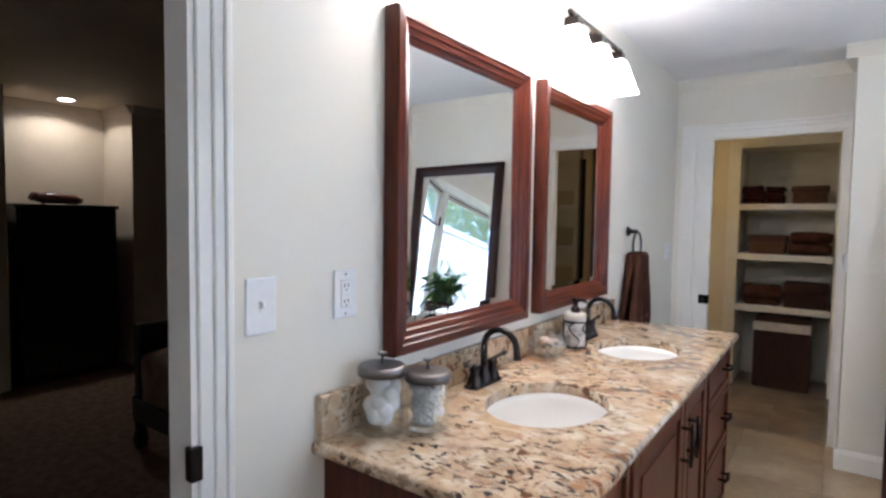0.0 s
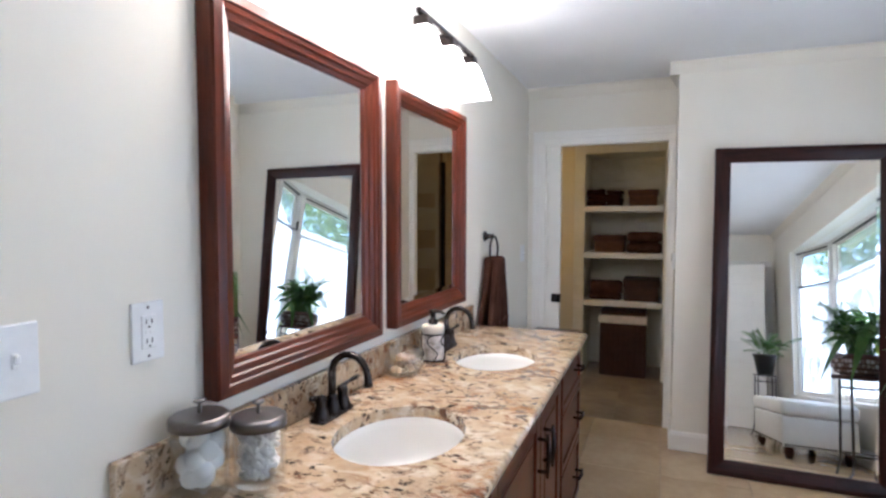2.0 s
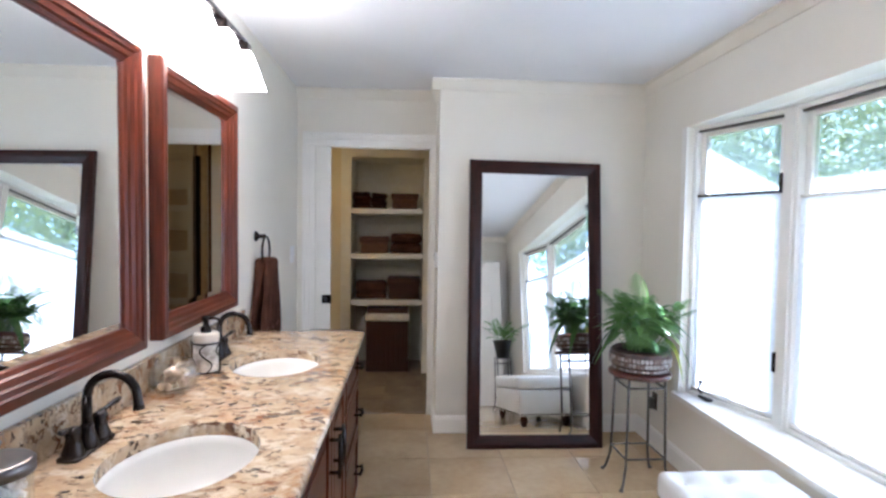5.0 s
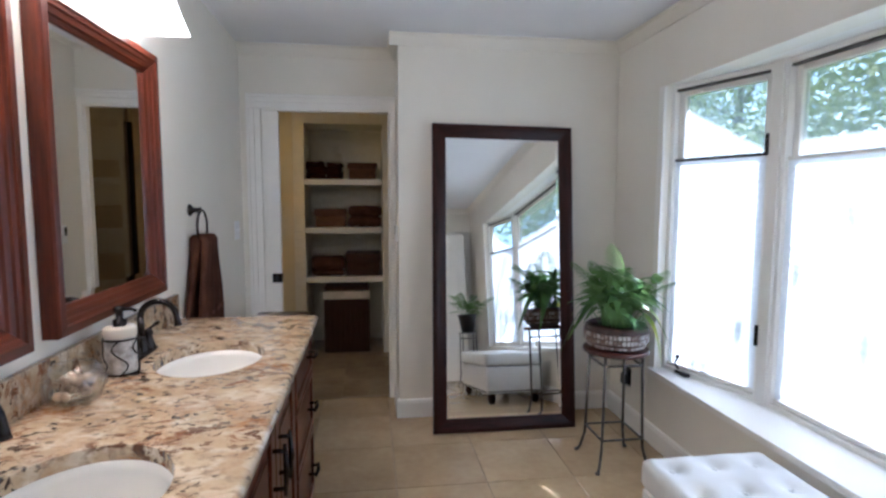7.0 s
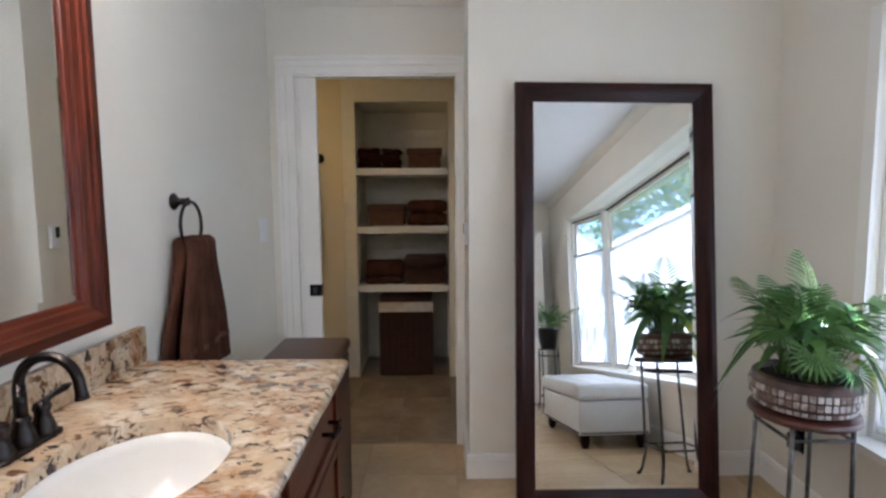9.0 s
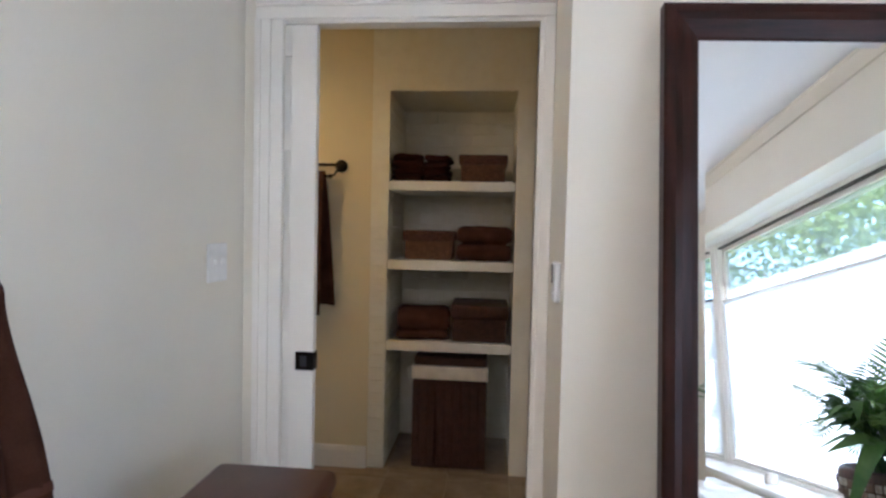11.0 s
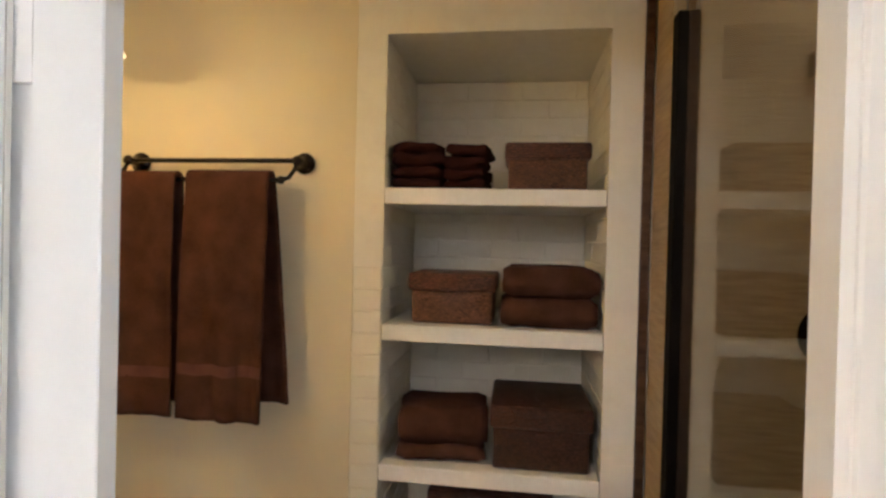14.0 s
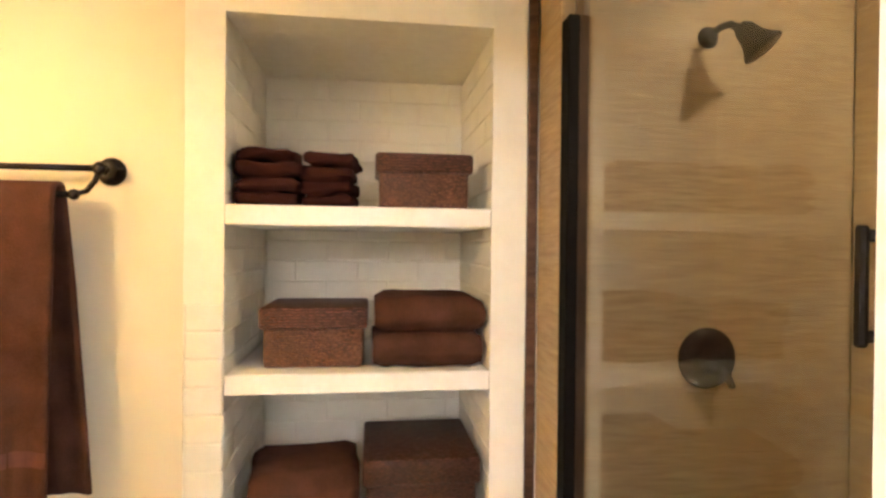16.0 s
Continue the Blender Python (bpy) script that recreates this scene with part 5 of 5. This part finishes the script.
            bm.faces.new((v[2], v[3], v[4]))
    return bm


def blade_mesh(length, width, stem, bend):
    """A broad pointed leaf on a stalk, folded along its midrib and drooping."""
    bm = bmesh.new()
    st = [Vector((stem * u * 0.6, 0, stem * (u - 0.25 * u * u))) for u in (i / 6 for i in range(7))]
    bm_tube(st, [0.003 - 0.0002 * k for k in range(7)], 5, bm)
    base, n, rows = st[-1], 9, []
    for k in range(n + 1):
        u = k / n
        ang = 0.55 - bend * u
        c = base + Vector((length * (math.sin(0.9 * u) * 0.95), 0, length * (ang * u * 0.8 - 0.15 * u * u)))
        hw = width * math.sin(math.pi * min(0.995, u ** 0.75)) * 0.5 + 0.0006
        rows.append([bm.verts.new(c + Vector((0, s * hw, abs(s) * hw * 0.35 + 0.004 * math.sin(u * 14) * abs(s)))) for s in (-1, 0, 1)])
    for p, q in zip(rows, rows[1:]):
        for i in range(2):
            bm.faces.new((p[i], p[i + 1], q[i + 1], q[i])).smooth = True
    return bm


def share(bm, name, material):
    return mesh_of(name, bm, material)


FROND = [share(frond_mesh(l, d, n, ll, 0.0052), "frond", LEAF) for l, d, n, ll in ((0.40, 0.55, 14, 0.11), (0.44, 0.4, 15, 0.115), (0.34, 0.8, 13, 0.10), (0.46, 0.7, 15, 0.11))]
BLADE = [share(blade_mesh(l, w, s, b), "broad_leaf", LEAFB) for l, w, s, b in ((0.15, 0.062, 0.17, 1.0), (0.17, 0.066, 0.15, 1.3), (0.14, 0.056, 0.22, 0.9), (0.18, 0.070, 0.12, 1.6), (0.15, 0.050, 0.25, 1.1), (0.16, 0.040, 0.19, 1.3))]
YELLOW = share(blade_mesh(0.19, 0.062, 0.13, 2.5), "yellow_leaf", LEAFY)
LONGLEAF = share(blade_mesh(0.20, 0.060, 0.14, 2.4), "long_leaf", LEAFB)
FAN = bmesh.new()
for k in range(17):
    a = radians(-120 + 15 * k)
    b2 = Vector((math.cos(a), math.sin(a), 0.15))
    e, sd = b2 * 0.095, Vector((-math.sin(a), math.cos(a), 0)) * 0.0045
    vs = [FAN.verts.new(v) for v in (Vector((0, 0, 0)), e * 0.55 + sd, e + Vector((0, 0, -0.012)), e * 0.55 - sd)]
    FAN.faces.new(vs)
FAN = share(FAN, "fan_leaf", LEAFB)


def leaf_out(root, name, mesh, at, az, tilt, roll, size):
    """One leaf or frond growing from a point of its plant."""
    ob = new(name, mesh)
    ob.parent = root
    ob.matrix_basis = Matrix.Translation(at) @ Matrix.Rotation(az, 4, "Z") @ Matrix.Rotation(radians(tilt), 4, "Y") @ Matrix.Rotation(roll, 4, "X") @ Matrix.Scale(size, 4)
    return ob


def leafed(root, at, fronds, blades, seed, reach=1.0, upright=-68):
    """Feathery fronds and broad leaves, spread round by the golden angle."""
    rg = random.Random(seed)
    for k in range(fronds):
        foot = Vector(at) + Vector((rg.uniform(-0.05, 0.05), rg.uniform(-0.05, 0.05), 0))
        leaf_out(root, "frond", FROND[k % len(FROND)], foot, 2.399 * k + rg.uniform(-0.3, 0.3), rg.uniform(upright, 0), rg.uniform(-0.3, 0.3), reach * rg.uniform(0.6, 1.05))
    for k in range(blades):
        out = math.sqrt(rg.random())
        az = 2.399 * k + rg.uniform(-0.4, 0.4)
        foot = Vector(at) + Vector((0.09 * out * math.cos(az), 0.09 * out * math.sin(az), 0))
        leaf_out(root, "broad_leaf", BLADE[k % len(BLADE)], foot, az, -82 + 50 * out + rg.uniform(-12, 12), rg.uniform(-0.7, 0.7), reach * rg.uniform(0.65, 1.05))


PX, PY = 1.40, 2.765
st1 = plant_stand("iron plant stand with round wooden top by window", 0.635, 0.172, 0.125, True)
st1.matrix_basis = pose(PX, PY, 0)
pl = thing("potted_plant", (PX, PY, 0.635), "lush mixed green houseplant in a mosaic bowl", "potted plant", "houseplants")
pot = part("pot", bm_lathe([(0, 0.0), (0.12, 0.0), (0.155, 0.03), (0.168, 0.075), (0.162, 0.118), (0.150, 0.128), (0.143, 0.122), (0.150, 0.1), (0, 0.1)], (PX, PY, 0.636), 44), POTM, pl, "dark brown bowl set with pale mosaic chips")
chip = share(bm_box(-0.0085, -0.003, -0.011, 0.0085, 0.003, 0.011, 0.0015), "mosaic_chip", POTT)
for rr, z, n in ((0.152, 0.028, 44), (0.166, 0.056, 48), (0.168, 0.084, 48)):
    for k in range(n):
        a = 2 * math.pi * (k + 0.5 * (z > 0.05)) / n
        c = new("mosaic_chip", chip)
        c.parent = pot
        c.matrix_basis = Matrix.Translation((rr * math.cos(a), rr * math.sin(a), z + 0.001)) @ Matrix.Rotation(a + math.pi / 2, 4, "Z")
part("soil", bm_lathe([(0, 0.106), (0.1, 0.104), (0.148, 0.1), (0, 0.095)], (PX, PY, 0.636), 24), mat("soil", (0.03, 0.02, 0.014), 1.0, scale=40, fine=200, bump=1.0), pl)
leafed(pl, (0, 0, 0.12), 8, 110, 23, 1.06, -76)
for az, tilt, size in ((110, -60, 1.0), (175, -34, 0.95), (215, -24, 0.85), (-15, -30, 0.9)):
    leaf_out(pl, "frond", FROND[1], (0, 0, 0.11), radians(az), tilt, 0.15, size)
for az, tilt, size in ((-22, -4, 1.0), (-40, 4, 0.85)):
    leaf_out(pl, "yellow_leaf", YELLOW, (0.05, -0.02, 0.11), radians(az), tilt, 0.3, size)
for az, tilt, size in ((112, -14, 1.0), (150, -8, 0.9), (-8, -18, 0.9)):
    leaf_out(pl, "long_leaf", LONGLEAF, (0.05 * math.cos(radians(az)), 0.05 * math.sin(radians(az)), 0.11), radians(az), tilt, 0.2, size)
for az, el, rad, size in ((-118, 0.24, 0.21, 1.0), (-85, 0.19, 0.19, 0.85), (-150, 0.30, 0.17, 0.9), (-100, 0.36, 0.10, 0.8), (-50, 0.27, 0.18, 0.8)):
    a = radians(az)
    leaf_out(pl, "fan_leaf", FAN, (rad * math.cos(a), rad * math.sin(a), el), a, 58, 0.0, size)

QX, QY = 1.40, 0.02
st2 = plant_stand("slim iron plant stand near the bay window", 0.645, 0.11, 0.10, False)
st2.matrix_basis = pose(QX, QY, 0)
pl2 = thing("potted_plant", (QX, QY, 0.645), "feathery parlour palm in a black pot", "potted plant", "houseplants")
part("pot", bm_lathe([(0, 0), (0.075, 0), (0.11, 0.19), (0.118, 0.195), (0.118, 0.215), (0.108, 0.215), (0.10, 0.18), (0, 0.18)], (QX, QY, 0.645), 32), BLACKPOT, pl2, "glossy black tapered pot")
leafed(pl2, (0, 0, 0.18), 22, 4, 23, 0.95)

# ---- tufted ottoman ----
OX0, OX1, OY0, OY1, OZ = 1.12, 1.63, 0.90, 1.95, 0.43
ot = thing("ottoman", ((OX0 + OX1) / 2, (OY0 + OY1) / 2, 0), "white leather storage ottoman with tufted lid", "ottoman")
part("body", smooth(bm_box(OX0 + 0.01, OY0 + 0.01, 0.09, OX1 - 0.01, OY1 - 0.01, OZ - 0.115, 0.008, 2)), WHITEL, ot)
lid = bm_box(OX0, OY0, OZ - 0.11, OX1, OY1, OZ, 0.03, 4)
bmesh.ops.subdivide_edges(lid, edges=[e for e in lid.edges if e.calc_length() > 0.2], cuts=44, use_grid_fill=True)
tufts = [(OX0 + (OX1 - OX0) * (i + 0.5) / 3, OY0 + (OY1 - OY0) * (j + 0.5) / 6) for i in range(3) for j in range(6)]
for v in lid.verts:
    if v.co.z > OZ - 0.02:
        dd = min(math.hypot(v.co.x - a, v.co.y - b) for a, b in tufts)
        v.co.z -= 0.022 * math.exp(-(dd / 0.035) ** 2) - 0.006 * min(1, dd / 0.1)
part("lid", smooth(lid), WHITEL, ot, "button-tufted white leather lid")
for a, b in tufts:
    part("button", bm_lathe([(0.011, 0), (0.010, 0.004), (0, 0.007)], (a, b, OZ - 0.021), 12), WHITEL, ot)
nail = share(bm_lathe([(0.009, 0), (0.007, 0.004), (0, 0.006)], seg=8), "nailhead", IRON)
for y, s, rx in ((OY1 - 0.010, 1, -90), (OY0 + 0.010, -1, 90)):
    for k in range(22):
        ob = piece("nailhead", nail, ot, (OX0 + 0.03 + (OX1 - OX0 - 0.06) * k / 21, y, 0.105))
        ob.rotation_euler = (radians(rx), 0, 0)
for x, s in ((OX0 + 0.010, -90), (OX1 - 0.010, 90)):
    for k in range(42):
        ob = piece("nailhead", nail, ot, (x, OY0 + 0.03 + (OY1 - OY0 - 0.06) * k / 41, 0.105))
        ob.rotation_euler = (0, radians(s), 0)
for x in (OX0 + 0.06, OX1 - 0.06):
    for y in (OY0 + 0.06, OY1 - 0.06):
        part("leg", bm_lathe([(0, 0), (0.022, 0), (0.028, 0.02), (0.036, 0.05), (0.03, 0.075), (0.034, 0.091), (0, 0.091)], (x, y, 0), 20), ESPRESSO, ot, "turned dark wooden foot")
solid("candle_jar", bm_lathe([(0, 0), (0.03, 0), (0.034, 0.004), (0.035, 0.055), (0.03, 0.055), (0.029, 0.02), (0, 0.02)], (1.80, 1.22, BZ0), 24), PORC, "small white candle jar on the window sill", "candle", at=(1.80, 1.22, BZ0))

# ---- bedroom beyond the open door ----
BWX, BN, BSY = -5.10, 3.6, -1.6
setting("wall_bedroom_west", bm_boxes((BWX - 0.7, BSY, 0, BWX, 1.105, H), (BWX - 0.7, 2.06, 0, BWX, BN, H), (BWX - 0.7, 1.105, 0, BWX - 0.58, 2.06, H)), BEDWALL, "tan painted bedroom wall with a lit alcove", "wall")
setting("wall_bedroom_north", bm_boxes((BWX, BN, 0, W - WT, BN + 0.1, H)), BEDWALL, "tan painted bedroom wall", "wall")
setting("wall_bedroom_south", bm_boxes((BWX, BSY - 0.1, 0, W - WT, BSY, H)), BEDWALL, "tan painted bedroom wall", "wall")
setting("wall_bedroom_east", bm_boxes((W - WT - 0.012, 0.175, 0, W - WT - 0.004, BN, H), (W - WT - 0.012, BSY, 0, W - WT - 0.004, -0.64, H)), BEDWALL, "tan painted bedroom wall", "wall")
setting("floor_bedroom", bm_boxes((BWX - 0.7, BSY - 0.1, -0.12, W - WT, BN + 0.1, -0.002)), CARPET, "brown bedroom carpet", "carpet")
setting("ceiling_bedroom", bm_boxes((BWX - 0.7, BSY - 0.1, H, W - WT, BN + 0.1, H + 0.1)), BEDWALL, "dim tan bedroom ceiling", "ceiling")
run_y("trim_crown_bedroom", CR, BWX, 1, 2.06, BN, CZ, BEDWALL)
run_x("trim_crown_alcove", CR, 2.06, -1, BWX - 0.58, BWX, CZ, BEDWALL)
run_y("trim_crown_alcove_back", CR, BWX - 0.58, 1, 1.105, 2.06, CZ, BEDWALL)
dl2 = thing("downlight", (-5.33, 1.62, H), "small lit recessed downlight in the alcove ceiling", "downlight", "recessed downlights")
part("ring", bm_lathe([(0.055, -0.001), (0.075, -0.004), (0.075, 0.0), (0.055, 0.0)], (-5.33, 1.62, H - 0.0005), 28), TRIM, dl2)
part("lens", bm_lathe([(0, -0.002), (0.055, -0.002), (0.055, 0), (0, 0)], (-5.33, 1.62, H - 0.0005), 28), BULB, dl2, "bright frosted lens")
lamp("alcove_bulb", "SPOT", (-5.33, 1.62, H - 0.02), 3.2, (1.0, 0.84, 0.58), 0.05, (-5.34, 1.6, 0)).data.spot_size = radians(150)
dr = thing("dresser", (-5.38, 1.56, 0), "tall black dresser standing in the lit alcove", "dresser")
part("body", bm_box(-5.62, 1.185, 0.06, -5.16, 1.94, 1.47, 0.004), DRESSER, dr)
part("top", bm_box(-5.63, 1.17, 1.47, -5.14, 1.955, 1.505, 0.006, 2), DRESSER, dr)
part("plinth", bm_box(-5.61, 1.20, 0, -5.19, 1.925, 0.06), DRESSER, dr)
for k in range(5):
    z = 0.10 + 0.272 * k
    dw = part("drawer", bm_box(-5.159, 1.21, z, -5.142, 1.915, z + 0.25, 0.004), DRESSER, dr)
    for y in (1.38, 1.745):
        part("drawer_knob", turn(bm_lathe([(0.006, 0), (0.006, 0.012), (0.014, 0.018), (0.012, 0.026), (0, 0.028)], seg=14), pose(-5.142, y, z + 0.125, 0, 90, 0)), BRONZE, dw)
dog = bmesh.new()
bm_tube([(-5.36, 1.38, 1.56), (-5.36, 1.46, 1.565), (-5.36, 1.58, 1.56), (-5.36, 1.68, 1.55), (-5.36, 1.74, 1.545)], [0.03, 0.05, 0.045, 0.05, 0.025], 12, dog)
bm_tube([(-5.36, 1.34, 1.545), (-5.36, 1.37, 1.58), (-5.36, 1.41, 1.60)], [0.02, 0.035, 0.015], 10, dog)
for y in (1.44, 1.68):
    bm_tube([(-5.36, y, 1.54), (-5.36, y, 1.507)], 0.02, 8, dog)
solid("carved_figurine", dog, WOODDK, "small reddish carved wooden figurine on the dresser", "figurine", at=(-5.36, 1.55, 1.506))
bed = thing("bed", (-3.1, 2.4, 0), "dark wooden bed with a brown bedspread", "bed")
mt = bm_box(-3.12, 1.17, 0.26, -1.25, 3.4, 0.62, 0.06, 3)
bmesh.ops.subdivide_edges(mt, edges=[e for e in mt.edges if e.calc_length() > 0.25], cuts=14, use_grid_fill=True)
for v in mt.verts:
    v.co += Vector((0.02, 0.02, 0.03)) * noise.noise(v.co * 4)
part("bedspread", smooth(mt), BEDCLOTH, bed, "rumpled brown bedspread")
part("side_rail", bm_box(-3.14, 1.14, 0.20, -1.25, 1.165, 0.33, 0.006), DRESSER, bed)
part("headboard", bm_box(-3.25, 1.20, 0.30, -3.18, 3.44, 0.76, 0.015, 2), DRESSER, bed, "dark curved wooden end board")
for y in (1.22, 3.4):
    part("leg", bm_lathe([(0, 0), (0.035, 0), (0.045, 0.05), (0.03, 0.12), (0.045, 0.2), (0.045, 0.32), (0, 0.33)], (-3.21, y, 0), 18), DRESSER, bed)

# ---- outdoors ----
setting("ground", bm_boxes((-400, -400, -0.6, 400, 400, -0.45)), GRASS, "green lawn outside the bay window", "lawn")


def tree(at, h, crown, seed, leaves, dens=1.0):
    rg = random.Random(seed)
    t = thing("tree", at, "leafy green broadleaf tree in the garden", "tree", "garden trees")
    x, y, z = at
    tips = []
    b = bm_tube([(x, y, z), (x + 0.05, y + 0.04, z + h * 0.3), (x - 0.04, y + 0.1, z + h * 0.6), (x, y, z + h * 0.95)], [0.16, 0.12, 0.08, 0.02], 10)
    for k in range(11):
        u = 0.26 + 0.066 * k
        a = 2.4 * k + rg.uniform(-0.4, 0.4)
        L = crown * rg.uniform(0.6, 1.0) * (1.15 - 0.6 * u)
        p = Vector((x, y, z + h * u))
        q = p + Vector((math.cos(a) * L * 0.5, math.sin(a) * L * 0.5, L * 0.28))
        e = p + Vector((math.cos(a) * L, math.sin(a) * L, L * 0.35))
        bm_tube([p, q, e], [0.035, 0.02, 0.005], 6, b)
        tips += [q, e, q.lerp(e, 0.5), p.lerp(q, 0.6)]
        for j in range(3):
            a2 = a + rg.uniform(-1.1, 1.1)
            e2 = q + Vector((math.cos(a2), math.sin(a2), rg.uniform(-0.3, 0.5))) * L * 0.5
            bm_tube([q, e2], [0.010, 0.003], 5, b)
            tips.append(e2)
    part("trunk", b, BARK, t)
    verts, faces = [], []
    for k in range(leaves):
        c = tips[k % len(tips)] + Vector((rg.gauss(0, 1), rg.gauss(0, 1), rg.gauss(0, 0.8))) * crown * 0.17
        d = Vector((rg.gauss(0, 1), rg.gauss(0, 1), rg.gauss(0, 0.7))).normalized()
        s = d.orthogonal().normalized()
        L, wd = rg.uniform(0.08, 0.14), rg.uniform(0.025, 0.045)
        i = len(verts)
        verts += [c - d * L * 0.5, c + s * wd, c + d * L * 0.5 - Vector((0, 0, 0.015)), c - s * wd]
        faces.append((i, i + 1, i + 2, i + 3))
    me = bpy.data.meshes.new("crown")
    me.from_pydata(verts, [], faces)
    me.materials.append(TREELEAF)
    cr = new("crown", me)
    cr.parent = t
    cr.matrix_basis = Matrix.Translation(-Vector(at))


for k, (x, y, h, c, n) in enumerate(((5.4, 3.6, 5.0, 2.3, 5200), (6.2, 0.2, 5.6, 2.6, 5600), (5.2, -3.4, 5.0, 2.3, 4600), (9.0, 6.0, 7.5, 3.2, 4200), (10.0, 1.8, 8.0, 3.4, 4200), (9.5, -3.0, 7.5, 3.2, 4000), (8.6, 13.4, 6.5, 3.2, 4200), (6.2, 8.4, 4.8, 2.5, 5200))):
    tree((x, y, -0.45), h, c, 40 + k, int(2.4 * n))
fence = thing("garden_fence", (12.5, 0, -0.45), "weathered grey board fence beyond the trees", "fence")
plank = share(bm_box(-0.012, -0.07, 0, 0.012, 0.07, 1.9, 0.004), "board", FENCEW)
for k in range(120):
    piece("board", plank, fence, (12.5, -9 + 0.15 * k, -0.45 + 0.01 * math.sin(k * 1.7)))
for z in (0.1, 0.9):
    part("rail", bm_boxes((12.513, -9.1, z, 12.56, 9.1, z + 0.09)), FENCEW, fence)

# ---- tiles and bricks ----
TS = 0.457


def floor_tiles(parent, x0, x1, y0, y1, ox, oy, size, material):
    full = share(bm_box(-size / 2 + 0.002, -size / 2 + 0.002, -0.006, size / 2 - 0.002, size / 2 - 0.002, 0, 0.0015), "tile", material)
    i0, i1 = math.floor((x0 - ox) / size), math.ceil((x1 - ox) / size)
    j0, j1 = math.floor((y0 - oy) / size), math.ceil((y1 - oy) / size)
    for i in range(i0, i1):
        for j in range(j0, j1):
            a, b = max(x0, ox + i * size), min(x1, ox + (i + 1) * size)
            c, d = max(y0, oy + j * size), min(y1, oy + (j + 1) * size)
            if b - a > 0.02 and d - c > 0.02:
                piece("tile", full, parent, ((a + b) / 2, (c + d) / 2, -0.0002 * ((i * 7 + j * 3) % 4)), 0, ((b - a) / size, (d - c) / size, 1))


floor_tiles(floor, W, E, S, DY + 0.02, 0.215, 3.08, TS, TILEF)
floor_tiles(floor_closet, CW, SE, DY + 0.022, N, 0.215, 3.932, 0.33, TILEC)
floor_tiles(floor_closet, NX0, NX1, N + 0.001, NB, -0.13, N, 0.33, TILEC)


def wall_tiles(parent, axis, u0, u1, z0, z1, w, h, face, sgn, material):
    j = 0
    z = z0
    while z < z1 - 0.01:
        zt = min(z + h, z1)
        u = u0
        while u < u1 - 0.005:
            a, b = max(u, u0), min(u + w, u1)
            if b - a > 0.01:
                g = 0.0002
                if axis == "x":
                    y = sorted((face, face + sgn * 0.009))
                    bm = bm_box(a + g, y[0], z + g, b - g, y[1], zt - g, 0.0006)
                else:
                    x = sorted((face, face + sgn * 0.009))
                    bm = bm_box(x[0], a + g, z + g, x[1], b - g, zt - g, 0.0012)
                part("tile", bm, material, parent)
            u += w
        z, j = zt, j + 1


wall_tiles(wall_shower_north, "x", GX + 0.068, SE - 0.01, 0.0, H, 1.4, 0.305, N + 0.004, -1, TILES)
wall_tiles(wall_shower_east, "y", DB + 0.01, N - 0.01, 0.0, H, 0.61, 0.305, SE, -1, TILES)
wall_tiles(wall_shower_stub, "y", 4.85, N - 0.005, 0.0, H, 0.61, 0.305, GX + 0.004, -1, TILES)
setting("wall_shower_south", bm_boxes((GX + 0.06, DB, 0, SE, DB + 0.012, H)), TILES, "tan stone tiled shower wall", "wall")

COURSE, BL = 0.0707, 0.213


def bricks(parent, axis, u0, u1, z0, z1, face, sgn, start=0):
    rg = random.Random(start + 3)
    j = 0
    z = z0
    while z + COURSE <= z1 + 0.01:
        u = u0 - (BL / 2 if (j + start) % 2 else 0)
        while u < u1 - 0.004:
            a, b = max(u, u0), min(u + BL, u1)
            if b - a > 0.012:
                pr = 0.0032 + rg.uniform(-0.0009, 0.0010)
                g = 0.0026
                if axis == "x":
                    y = sorted((face + 0.002, face + sgn * pr))
                    bm = bm_box(a + g, y[0], z + g, b - g, y[1], z + COURSE - g, 0.0022)
                else:
                    x = sorted((face - sgn * 0.002, face + sgn * pr))
                    bm = bm_box(x[0], a + g, z + g, x[1], b - g, z + COURSE - g, 0.0022)
                part("brick", bm, BRICKW, parent)
            u += BL
        z, j = z + COURSE, j + 1


bricks(wall_niche, "x", -0.570, NX0, 0.0, 1.345, N + 0.004, -1, 1)
for x0, z0, x1 in ((-0.5715, 1.3435, NX0), (NX0, NT, NX1), (NX1, 0, 0.306)):
    part("plaster", bm_boxes((x0, N, z0, x1, N + 0.0035, H)), BRICKW, wall_niche, "smooth white painted face of the niche wall")
bricks(wall_niche, "x", NX0, NX1, 0.66, NT, NB + 0.004, -1, 1)
bricks(wall_niche, "y", N + 0.004, NB, 0.0, NT, NX0 - 0.004, 1, 0)
bricks(wall_niche, "y", N + 0.004, NB, 0.66, NT, NX1 + 0.004, -1, 1)
